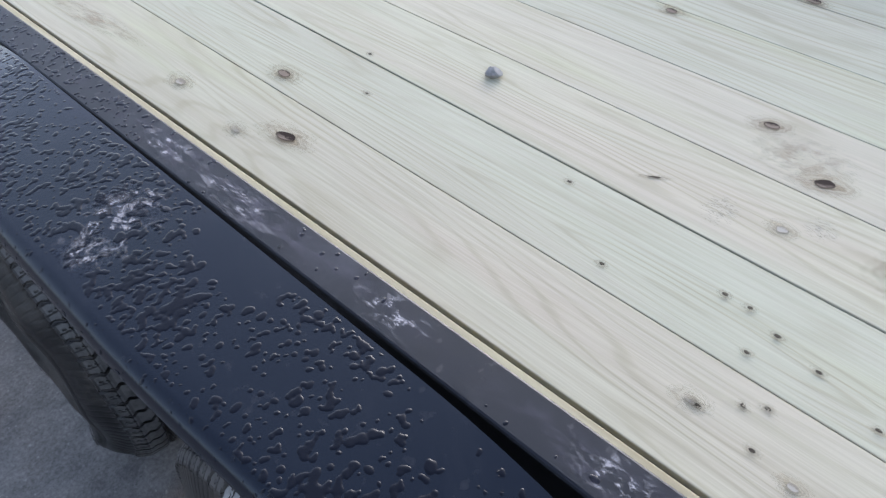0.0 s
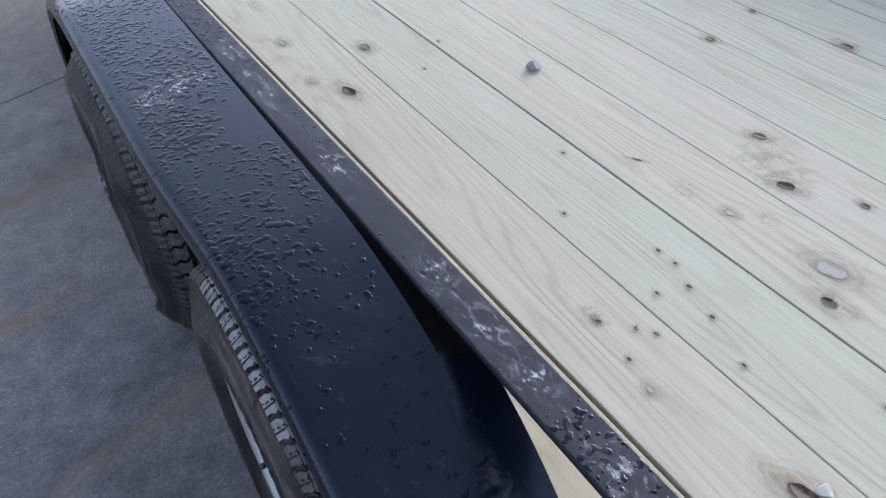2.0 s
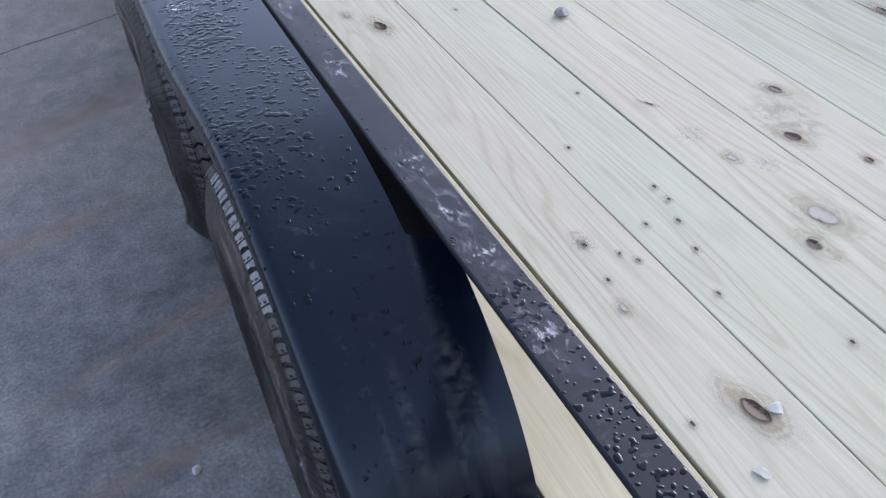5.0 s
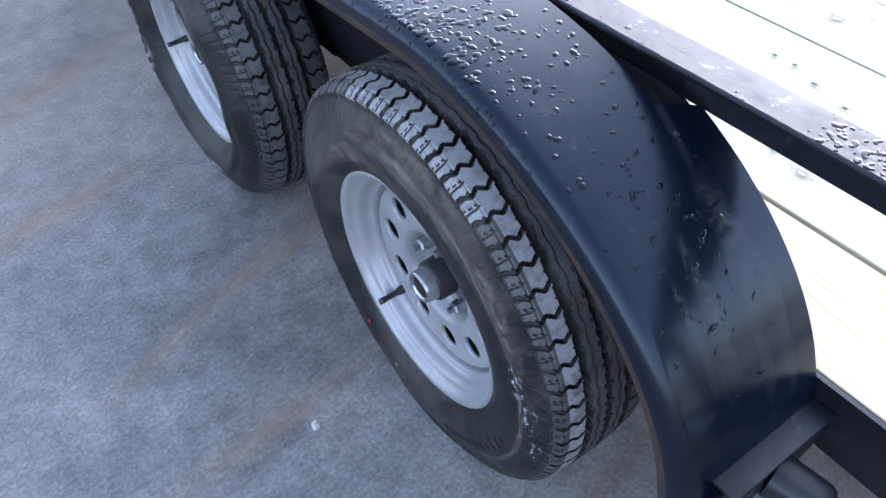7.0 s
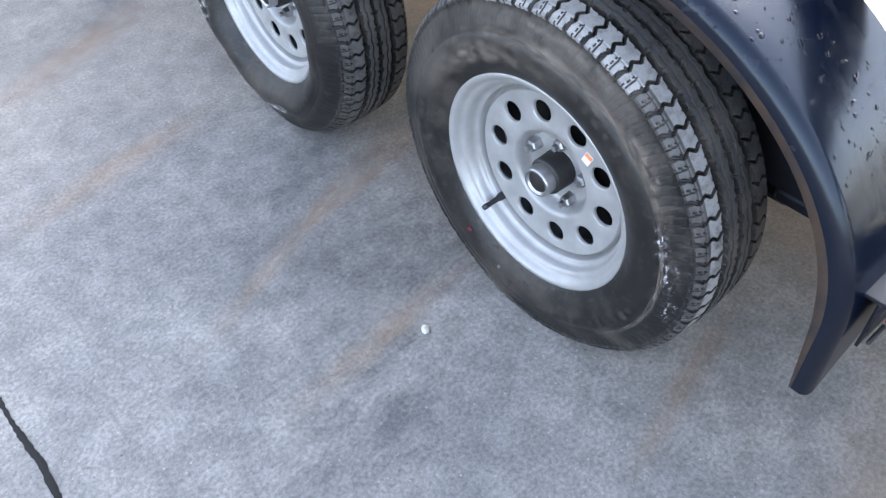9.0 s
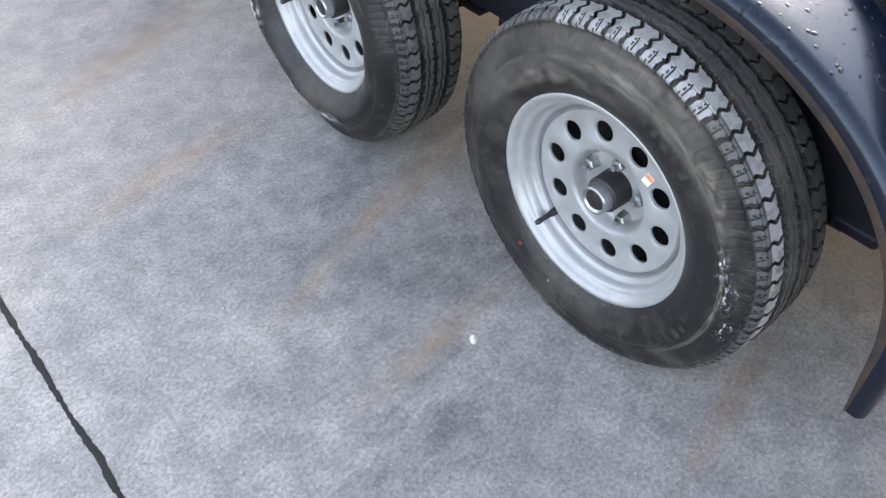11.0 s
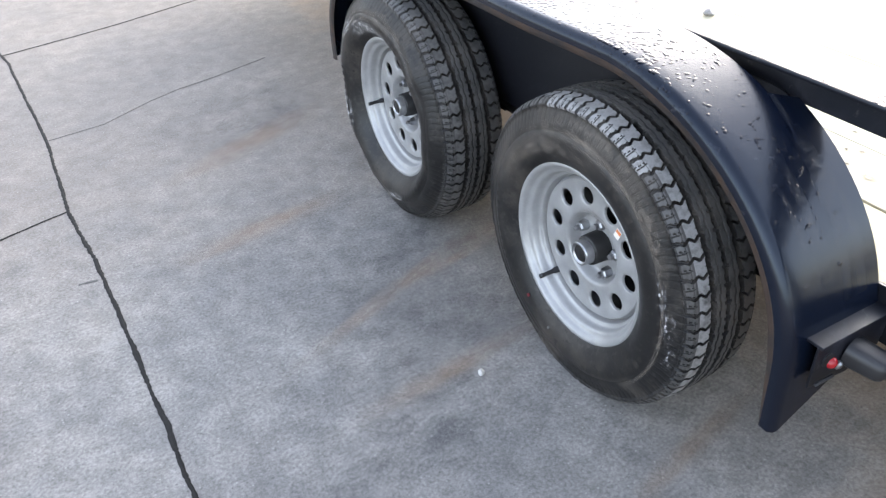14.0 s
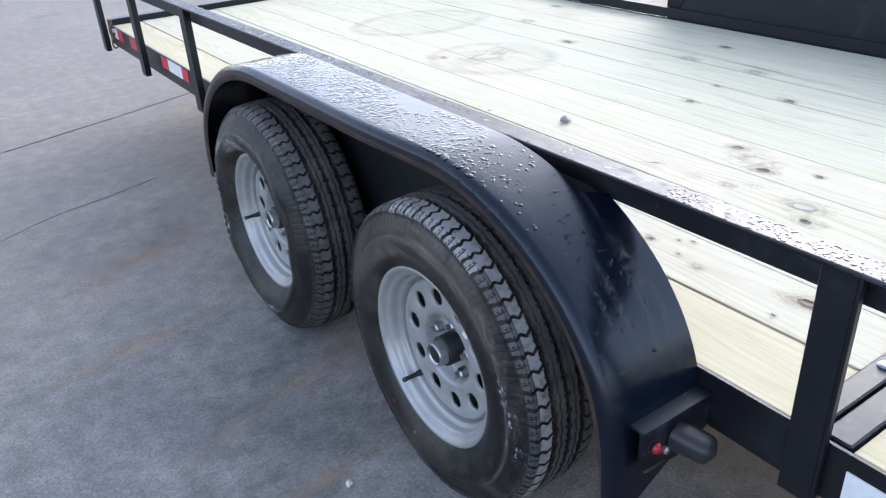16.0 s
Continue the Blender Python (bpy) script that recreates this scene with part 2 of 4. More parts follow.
def make_decal(name, inner, rim, halo, streak=0.0):
    """A stain with feathered edges: colour by distance from its middle, in the object's own half sizes."""
    m, nt, b = mat_base(name)
    tc = nt.nodes.new("ShaderNodeTexCoord")
    ln = nt.nodes.new("ShaderNodeVectorMath")
    ln.operation = "LENGTH"
    info = nt.nodes.new("ShaderNodeObjectInfo")
    sh = nt.nodes.new("ShaderNodeVectorMath")
    cx = nt.nodes.new("ShaderNodeCombineXYZ")
    nt.links.new(calc(nt, "MULTIPLY", info.outputs["Random"], 17.0), cx.inputs[2])
    nt.links.new(tc.outputs["UV"], sh.inputs[0])
    nt.links.new(cx.outputs[0], sh.inputs[1])
    n = noise_tex(nt, sh.outputs[0], 2.2, 2, 0.5)
    nt.links.new(tc.outputs["UV"], ln.inputs[0])
    d = calc(nt, "ADD", ln.outputs["Value"], calc(nt, "MULTIPLY", calc(nt, "SUBTRACT", n, 0.5), 0.22))
    # the heart: dull brown with a dark crescent and a cracked rim; round it faint grain lines that bend about the knot
    side = nt.nodes.new("ShaderNodeSeparateXYZ")
    nt.links.new(tc.outputs["UV"], side.inputs[0])
    fine = noise_tex(nt, sh.outputs[0], 16.0, 4, 0.7)
    shade = calc(nt, "ADD", calc(nt, "MULTIPLY", side.outputs[0], 3.0), calc(nt, "ADD", fine, calc(nt, "SUBTRACT", calc(nt, "MULTIPLY", info.outputs["Random"], 0.5), 0.25)))
    heart = mixed(nt, ramp(nt, shade, [(0.40, 0.0), (0.72, 1.0)]), inner, rim)
    c = mixed(nt, ramp(nt, d, [(0.125, 0.0), (0.15, 0.75)]), heart, rim)
    c = mixed(nt, ramp(nt, d, [(0.155, 0.0), (0.175, 1.0)]), c, halo)
    loose = calc(nt, "ADD", d, calc(nt, "MULTIPLY", calc(nt, "SUBTRACT", noise_tex(nt, sh.outputs[0], 3.4, 4, 0.6), 0.5), 0.55))
    lines = calc(nt, "ADD", calc(nt, "MULTIPLY", calc(nt, "SINE", calc(nt, "MULTIPLY", loose, 42.0)), 0.22), 0.5)
    a = calc(nt, "MULTIPLY", ramp(nt, d, [(0.0, 1.0), (0.5, 0.8), (0.9, 0.0)]), ramp(nt, loose, [(0.10, 0.75), (0.3, 0.42), (0.55, 0.0)]))
    a = calc(nt, "MAXIMUM", calc(nt, "MULTIPLY", a, lines, True), ramp(nt, d, [(0.0, 1.0), (0.15, 1.0), (0.175, 0.0)]))
    put(nt, c, b.inputs["Base Color"])
    put(nt, a, b.inputs["Alpha"])
    b.inputs["Roughness"].default_value = 0.75
    b.inputs["Specular IOR Level"].default_value = 0.1
    return m


def make_smear(name, color, strength, scale=(6, 6), soft=1.0, cut=0.42):
    """A patchy film over a surface, with feathered edges."""
    m, nt, b = mat_base(name)
    tc = nt.nodes.new("ShaderNodeTexCoord")
    ln = nt.nodes.new("ShaderNodeVectorMath")
    ln.operation = "LENGTH"
    nt.links.new(tc.outputs["UV"], ln.inputs[0])
    info = nt.nodes.new("ShaderNodeObjectInfo")
    cx = nt.nodes.new("ShaderNodeCombineXYZ")
    for k in (0, 1):
        nt.links.new(calc(nt, "MULTIPLY", info.outputs["Random"], 31.0 + 17.0 * k), cx.inputs[k])
    v = coords(nt, (scale[0], scale[1], 1), "UV", cx.outputs[0])
    n = noise_tex(nt, v, 1.0, 6, 0.7, 0.4)
    edge = ramp(nt, ln.outputs["Value"], [(0.25, 1.0), (1.0, 0.0)])
    a = calc(nt, "MULTIPLY", ramp(nt, n, [(cut, 0.0), (cut + 0.22 * soft, 1.0)]), edge)
    put(nt, calc(nt, "MULTIPLY", a, strength, True), b.inputs["Alpha"])
    b.inputs["Base Color"].default_value = (*color, 1)
    b.inputs["Roughness"].default_value = 0.8
    return m


def make_ring(name, color, strength):
    """A faint ring stain."""
    m, nt, b = mat_base(name)
    tc = nt.nodes.new("ShaderNodeTexCoord")
    ln = nt.nodes.new("ShaderNodeVectorMath")
    ln.operation = "LENGTH"
    nt.links.new(tc.outputs["UV"], ln.inputs[0])
    n = noise_tex(nt, coords(nt, (3, 3, 1), "UV"), 1.0, 5, 0.65)
    d = calc(nt, "ADD", ln.outputs["Value"], calc(nt, "MULTIPLY", calc(nt, "SUBTRACT", n, 0.5), 0.30))
    a = ramp(nt, d, [(0.0, 0.16), (0.66, 0.36), (0.82, 1.0), (0.97, 0.0)])
    a = calc(nt, "MULTIPLY", a, ramp(nt, n, [(0.35, 0.1), (0.6, 1.0)]))
    put(nt, calc(nt, "MULTIPLY", a, strength, True), b.inputs["Alpha"])
    b.inputs["Base Color"].default_value = (*color, 1)
    b.inputs["Roughness"].default_value = 0.7
    return m


def make_water():
    m, nt, b = mat_base("water_drop")
    # clear water on black paint: what shows is the wetted paint below and the gloss of the bead
    b.inputs["Base Color"].default_value = (0.0020, 0.0030, 0.0080, 1)
    b.inputs["Roughness"].default_value = 0.08
    b.inputs["IOR"].default_value = 1.33
    return m


CONCRETE, WOOD, PAINT, RUBBER = make_concrete(), make_wood(), make_paint(), make_rubber()
EDGE_WOOD = make_wood("yellow_pine", (0.98, 0.95, 0.85))
DUSTY_RUBBER = make_rubber("dusty_rubber", 0.95)
GREY_RUBBER = make_rubber("grey_rubber", 0.32)
SHOULDER_RUBBER = make_rubber("shoulder_rubber", 0.20)
RAIL_PAINT = make_paint("rail_paint", 1.0, 0.46, (0.006, 0.006, 0.009))
FRAME_PAINT = make_paint("frame_paint", 0.25, 0.42, (0.006, 0.006, 0.008))
RUST_LIP = make_rust_lip()
SILVER = make_simple("silver_wheel_paint", (0.35, 0.347, 0.343), 0.38, 0.35, 0.06, 30.0)
STEEL = make_simple("bright_steel", (0.42, 0.42, 0.43), 0.3, 0.9, 0.12)
GREASE = make_simple("greasy_black_steel", (0.011, 0.010, 0.010), 0.55, 0.0, 0.2, 60.0, 0.3)
BLACK_RUBBER = make_simple("black_rubber", (0.018, 0.018, 0.02), 0.45, 0.0, 0.1, 80.0)
# drum near-black: the shade behind the wheel holes is put into its colour
DRUM_SHADE = make_simple("drum_shade", (0.008, 0.008, 0.008), 0.85)
STONE = make_simple("grey_stone", (0.42, 0.40, 0.37), 0.75, 0.0, 0.2, 60.0, 0.5)
PALE_STONE = make_simple("pale_stone", (0.6, 0.58, 0.54), 0.8, 0.0, 0.15, 80.0, 0.5)
JOINT = make_simple("joint_dirt", (0.010, 0.009, 0.008), 0.95, 0.0, 0.25, 50.0, 0.6)
HAIRLINE = make_simple("hairline_dirt", (0.15, 0.145, 0.135), 0.95, 0.0, 0.2, 50.0, 0.3)
RED_PAINT_DOT = make_simple("red_paint_dot", (0.22, 0.02, 0.03), 0.7)
RED_LENS = make_simple("red_lens", (0.30, 0.008, 0.014), 0.12, 0.0, 0.05)
RED_TAPE = make_simple("red_tape", (0.55, 0.02, 0.035), 0.4, 0.0, 0.08)
WHITE_TAPE = make_simple("white_tape", (0.72, 0.73, 0.74), 0.4, 0.0, 0.06)
DOT_GREY = make_simple("dull_grey", (0.16, 0.155, 0.15), 0.6, 0.0, 0.1)
STICKER = make_simple("sticker_paper", (0.75, 0.7, 0.66), 0.6, 0.0, 0.05)
ORANGE = make_simple("orange_print", (0.7, 0.22, 0.08), 0.6, 0.0, 0.05)
SHAVING = make_simple("wood_shaving", (0.56, 0.54, 0.47), 0.85, 0.0, 0.1)
SPRING = make_simple("spring_steel", (0.03, 0.028, 0.027), 0.6, 0.3, 0.2)
KNOT = make_decal("knot", (0.23, 0.185, 0.145), (0.030, 0.021, 0.017), (0.29, 0.21, 0.12))
KNOT_PALE = make_decal("pale_knot", (0.42, 0.39, 0.33), (0.27, 0.24, 0.19), (0.42, 0.38, 0.27))
SPECK = make_decal("speck", (0.06, 0.05, 0.04), (0.08, 0.07, 0.05), (0.3, 0.27, 0.2))
WATER = make_water()
RING = make_ring("ring_stain", (0.37, 0.28, 0.21), 0.22)
RUST_STREAK = make_smear("rust_streak", (0.42, 0.275, 0.17), 0.36, (3.5, 1.0), 2.0, 0.26)
DARK_PATCH = make_smear("damp_patch", (0.10, 0.103, 0.11), 0.42, (2.0, 2.0), 1.3)
SCUFF_SMEAR = make_smear("chalky_scuff", (0.50, 0.48, 0.47), 0.75, (2.2, 2.2), 0.6, 0.45)
GREASE_SMEAR = make_smear("grease_smear", (0.12, 0.085, 0.06), 0.45, (1.5, 1.5), 1.5, 0.35)
WHITE_SMEAR = make_smear("white_scuff", (0.55, 0.53, 0.55), 0.65, (2.6, 2.6), 0.5, 0.52)
RAIL_FILM = make_smear("rail_film", (0.17, 0.16, 0.20), 0.5, (1.4, 9.0), 1.0, 0.47)
MUD_SMEAR = make_smear("dry_mud_streak", (0.2, 0.2, 0.2), 0.2, (1.2, 9.0))
MUD_ARC = make_smear("dry_mud", (0.235, 0.20, 0.165), 0.62, (7.0, 1.6), 1.2, 0.40)
STAMP_INK = make_smear("stamp_ink", (0.22, 0.24, 0.25), 0.4, (14.0, 3.0), 0.3, 0.52)
BROWN_STAIN = make_smear("brown_stain", (0.36, 0.28, 0.2), 0.45, (3.0, 3.0))

# ---- mesh helpers ----


def mesh_from(name, verts, faces, material, smooth=False, uvs=None):
    me = bpy.data.meshes.new(name)
    me.from_pydata([tuple(p) for p in verts], [], faces)
    if uvs is not None:
        layer = me.uv_layers.new(name="UVMap")
        for loop in me.loops:
            layer.data[loop.index].uv = uvs[loop.vertex_index]
    if material:
        me.materials.append(material)
    if smooth:
        me.polygons.foreach_set("use_smooth", [True] * len(me.polygons))
    me.update()
    return me


def part(name, bm, material, parent=None, label="", smooth=False):
    if isinstance(bm, bmesh.types.BMesh):
        bmesh.ops.recalc_face_normals(bm, faces=bm.faces)
        me = bpy.data.meshes.new(name)
        bm.to_mesh(me)
        bm.free()
        me.materials.append(material)
        if smooth:
            me.polygons.foreach_set("use_smooth", [True] * len(me.polygons))
    else:
        me = bm
    ob = new(name, me)
    if parent is not None:
        ob.parent = parent
    if label:
        tagged(ob, label)
    return ob


def box(x0, x1, y0, y1, z0, z1, bevel=0.0, segments=1, bm=None):
    own = bmesh.new()
    bmesh.ops.create_cube(own, size=1.0, matrix=Matrix.LocRotScale(((x0 + x1) / 2, (y0 + y1) / 2, (z0 + z1) / 2), None, (x1 - x0, y1 - y0, z1 - z0)))
    if bevel:
        bmesh.ops.bevel(own, geom=own.edges[:], offset=bevel, segments=segments, affect="EDGES", profile=0.5)
    if bm is None:
        return own
    tmp = bpy.data.meshes.new("tmp")
    own.to_mesh(tmp)
    own.free()
    bm.from_mesh(tmp)
    bpy.data.meshes.remove(tmp)
    return bm


def lathe(profile, steps=48, axis_x=True, closed=False):
    """Turns (x, r) pairs about the x axis."""
    bm = bmesh.new()
    rings = []
    for x, r in profile:
        rings.append([bm.verts.new((x, r * math.cos(2 * math.pi * i / steps), r * math.sin(2 * math.pi * i / steps))) for i in range(steps)] if r > 1e-6 else [bm.verts.new((x, 0, 0))])
    for a, b in zip(rings, rings[1:]):
        for i in range(steps):
            j = (i + 1) % steps
            if len(a) > 1 and len(b) > 1:
                bm.faces.new((a[i], a[j], b[j], b[i]))
            elif len(b) > 1:
                bm.faces.new((a[0], b[j], b[i]))
            elif len(a) > 1:
                bm.faces.new((a[i], a[j], b[0]))
    return bm


def moved(bm, m):
    bmesh.ops.transform(bm, matrix=m, verts=bm.verts)
    return bm


def patch(name, material, centre, half, turn=0.0, parent=None, lift=0.0015, steps=10, bend=None):
    """A flat stain on a surface facing up, with uv from -1 to 1; bend(x, y) gives the height."""
    verts, uvs, faces = [], [], []
    ca, sa = math.cos(radians(turn)), math.sin(radians(turn))
    for j in range(steps + 1):
        for i in range(steps + 1):
            u, v = 2 * i / steps - 1, 2 * j / steps - 1
            x = centre[0] + half[0] * u * ca - half[1] * v * sa
            y = centre[1] + half[0] * u * sa + half[1] * v * ca
            z = (bend(x, y) if bend else centre[2]) + lift
            verts.append((x, y, z))
            uvs.append((u, v))
    for j in range(steps):
        for i in range(steps):
            a = j * (steps + 1) + i
            faces.append((a, a + 1, a + steps + 2, a + steps + 1))
    return part(name, mesh_from(name, verts, faces, material, True, uvs), None, parent)


# ---- ground ----
ground_bm = bmesh.new()
bmesh.ops.create_grid(ground_bm, x_segments=8, y_segments=8, size=150.0)
ground = tagged(part("ground", ground_bm, CONCRETE), "grey weathered concrete yard slab with tan patches", "ground", kind="structure")


def joint(points, width, material, label, seed, name="joint"):
    """An open joint or crack: a ragged strip of dirt along points."""
    rnd = random.Random(seed)
    verts, faces = [], []
    pts = []
    for (x0, y0), (x1, y1) in zip(points, points[1:]):
        n = max(2, int(math.hypot(x1 - x0, y1 - y0) / 0.006))
        pts += [(x0 + (x1 - x0) * i / n, y0 + (y1 - y0) * i / n) for i in range(n)]
    pts.append(points[-1])
    for k, (x, y) in enumerate(pts):
        a, b = pts[max(k - 1, 0)], pts[min(k + 1, len(pts) - 1)]
        d = Vector((b[0] - a[0], b[1] - a[1], 0)).normalized()
        nrm = Vector((-d.y, d.x, 0))
        w = width * (0.52 + 0.40 * rnd.random() + 0.25 * noise.noise((x * 14, y * 14, seed)))
        c = Vector((x, y, 0)) + nrm * (0.25 * width * noise.noise((x * 6, y * 6, seed + 9.0)) + 0.15 * width * noise.noise((x * 40, y * 40, seed)))
        l, r = c + nrm * w / 2, c - nrm * w / 2
        verts += [(l.x, l.y, 0.001), (c.x, c.y, 0.0022), (r.x, r.y, 0.001)]
        if k:
            i = 3 * k
            faces += [(i - 3, i - 2, i + 1, i), (i - 2, i - 1, i + 2, i + 1)]
    return tagged(part(name, mesh_from(name, verts, faces, material), None, ground), label)


joint([(-0.78, -4.5), (-0.86, -1.5), (-0.905, 0.03), (-0.911, 0.36), (-0.922, 0.66), (-0.933, 1.0), (-0.955, 1.25), (-0.967, 1.41), (-0.964, 2.0), (-1.018, 2.96), (-1.08, 3.38), (-1.16, 3.9), (-1.22, 5.5), (-1.3, 9.0)], 0.016, JOINT, "black dirt-filled slab joint", 1)
joint([(-3.5, 2.40), (-1.03, 3.075), (-0.55, 3.17), (0.09, 3.36), (0.64, 3.55), (3.2, 4.4)], 0.017, JOINT, "thin dark slab joint", 2)
joint([(-0.968, 1.42), (-1.04, 1.405), (-1.19, 1.36), (-2.4, 1.05)], 0.012, JOINT, "black dirt-filled slab joint", 3)
joint([(-0.963, 1.996), (-0.75, 2.02), (-0.55, 2.13), (-0.43, 2.18), (-0.25, 2.22), (0.0, 2.3)], 0.006, HAIRLINE, "faint hairline crack", 4)
joint([(-0.95, 0.98), (-1.0, 0.99)], 0.012, HAIRLINE, "short surface scratch", 5)

for cx, cy, hx, hy, tn in ((-0.245, 0.485, 0.44, 0.034, 22), (-0.09, 0.512, 0.22, 0.028, 11), (-0.29, 0.135, 0.30, 0.042, 7), (0.05, -0.327, 0.27, 0.032, 13), (0.10, 0.58, 0.18, 0.045, 14), (-0.45, 0.98, 0.35, 0.06, 10), (-0.30, 1.55, 0.4, 0.08, 24)):
    tagged(patch("rust_stain", RUST_STREAK, (cx, cy, 0), (hx, hy), tn, ground, 0.0016), "faint rusty drip streak")
for cx, cy, hx, hy, tn in ((-0.14, 0.60, 0.48, 0.30, 20), (-0.10, 0.22, 0.35, 0.22, 10), (-0.25, 1.75, 0.45, 0.35, 30), (0.42, 7.02, 0.22, 0.12, 10), (-0.22, 0.28, 0.40, 0.20, 15), (-0.45, 0.0, 0.35, 0.16, 15)):
    tagged(patch("damp_patch", DARK_PATCH, (cx, cy, 0), (hx, hy), tn, ground, 0.0012), "darker patch of concrete")


def pebble(name, at, size, material, seed, label):
    bm = bmesh.new()
    bmesh.ops.create_icosphere(bm, subdivisions=2, radius=1.0)
    rnd = random.Random(seed)
    cuts = [(Vector((rnd.uniform(-1, 1), rnd.uniform(-1, 1), rnd.uniform(-0.4, 1))).normalized(), rnd.uniform(0.45, 0.8)) for _ in range(9)]
    for v in bm.verts:
        for n, d in cuts:
            k = v.co.dot(n)
            if k > d:
                v.co -= n * (k - d)
        v.co = Vector((v.co.x * size[0], v.co.y * size[1], v.co.z * size[2]))
    low = min(v.co.z for v in bm.verts)
    for v in bm.verts:
        v.co.z -= low
    ob = part(name, bm, material)
    ob.location = at
    ob.rotation_euler = (0, 0, rnd.uniform(0, 6))
    return tagged(ob, label, "stone")


pebble("pebble", (-0.226, 0.087, 0), (0.013, 0.010, 0.009), PALE_STONE, 5, "small pale angular pebble on the concrete")

# ---- trailer ----
XC = 1.175
trailer = tagged(new("utility_trailer"), "black tandem-axle flatbed utility trailer with new pine plank deck", "trailer")
DECK, RAIL_TOP, DECK_X0, DECK_X1 = 0.50, 0.798, 0.180, 2.170
Y_END, Y_BREAK, Y_TAIL = 3.30, -0.684, -2.4


def mirror_x(x0, x1):
    return 2 * XC - x1, 2 * XC - x0


# the side frame is not quite square to the boards
SKEW = Matrix.Translation((0.156, 0.35, 0)) @ Matrix.Rotation(0.011, 4, "Z") @ Matrix.Translation((-0.156, -0.35, 0))

# frame side beams: channel with a web outside and two flanges
CHANNEL = ((0.170, 0.40), (0.226, 0.40), (0.226, 0.406), (0.176, 0.406), (0.176, 0.452), (0.226, 0.452), (0.226, 0.458), (0.176, 0.458), (0.176, 0.503), (0.170, 0.503))
for side in (0, 1):
    vs = [(x if not side else 2 * XC - x, y, z) for y in (Y_TAIL, Y_END) for x, z in CHANNEL]
    n = len(CHANNEL)
    fs = [(i, (i + 1) % n, n + (i + 1) % n, n + i) for i in range(n)] + [tuple(range(n)), tuple(range(n, 2 * n))]
    part("side_beam", mesh_from("side_beam", vs, fs, FRAME_PAINT), None, trailer)
# far end beam and cross members under the deck
part("end_beam", box(0.168, 2 * XC - 0.168, Y_END + 0.002, Y_END + 0.06, 0.40, 0.53, 0.004), FRAME_PAINT, trailer)
for y in (-1.6, -0.9, -0.3, 0.3, 0.9, 1.5, 2.1, 2.7):
    part("cross_member", box(0.228, 2 * XC - 0.228, y - 0.02, y + 0.02, 0.385, 0.4585, 0.003), FRAME_PAINT, trailer)

# deck planks
EDGES = [DECK_X0] + [0.357 + 0.1885 * i for i in range(10)] + [DECK_X1]
rnd = random.Random(4)
planks = []
for k, (a, b) in enumerate(zip(EDGES, EDGES[1:])):
    if b - a < 0.03:
        continue
    g = 0.0010
    for y0, y1, nm in ((Y_BREAK + 0.002, Y_END - 0.002, "plank"), (Y_TAIL, Y_BREAK - 0.096, "plank")):
        dz = rnd.uniform(-0.0009, 0.0009)
        bm = box(a + (0.0035 if k == 1 else g), b - (0.003 if k == 0 else g), y0, y1, DECK - 0.038 + dz, DECK + dz, 0.0018, 2)
        if k < 2:
            for v in bm.verts:
                if abs(v.co.x - EDGES[1]) < 0.02:
                    v.co.x -= 0.010 * (v.co.y - 0.35)
        p = part(nm, bm, EDGE_WOOD if k == 0 else WOOD, trailer)
        if y0 > Y_TAIL:
            planks.append((a, b, p))

# two steel strips across the deck where the boards break
for y0, y1 in ((-0.724, -0.684), (-0.776, -0.730)):
    part("deck_strap", box(0.182, 2 * XC - 0.182, y0, y1, 0.470, 0.506, 0.003), RAIL_PAINT, trailer, "dark steel strap across the boards")
for x in (0.40, 0.86, 1.32, 1.78):
    part("strap_bolt", moved(lathe([(0.0, 0.012), (0.003, 0.012), (0.006, 0.008), (0.0065, 0.0)], 16), pose(x, -0.704, 0.506, 0, -90, 0)), STEEL, trailer, "round zinc strap bolt")


def tube(name, x0, x1, y0, y1, z0, z1, material, label=""):
    return part(name, box(x0, x1, y0, y1, z0, z1, 0.005, 3), material, trailer, label)


# top rails, posts
for side in (0, 1):
    x0, x1 = (0.130, 0.182) if not side else mirror_x(0.130, 0.182)
    inner = (0.174, 0.1805) if not side else mirror_x(0.174, 0.1805)
    bm = box(x0, x1, -2.2, Y_END + 0.03, RAIL_TOP - 0.008, RAIL_TOP, 0.003, 2)
    box(*inner, -2.2, Y_END + 0.028, 0.730, RAIL_TOP - 0.007, 0.0015, 1, bm)
    part("top_rail", bm, RAIL_PAINT, trailer, "wet black angle-steel rail").matrix_basis = Matrix() if side else SKEW
    for y in (-1.85, -0.722, 1.865, 2.595, 3.27):
        deep = 0.1560 if y < 0 else 0.1690
        px0, px1 = (0.1435, deep) if not side else mirror_x(0.1435, deep)
        bm = bmesh.new()
        box(px0, px1, y - 0.029, y - 0.023, 0.385, RAIL_TOP - 0.009, 0.001, 1, bm)
        ox0, ox1 = (0.1435, 0.1495) if not side else mirror_x(0.1435, 0.1495)
        box(ox0, ox1, y - 0.023, y + 0.029, 0.385, RAIL_TOP - 0.009, 0.001, 1, bm)
        part("post", bm, FRAME_PAINT, trailer).matrix_basis = Matrix() if side else SKEW
tube("end_rail", 0.18, 2 * XC - 0.18, Y_END - 0.022, Y_END + 0.03, RAIL_TOP - 0.042, RAIL_TOP, RAIL_PAINT)

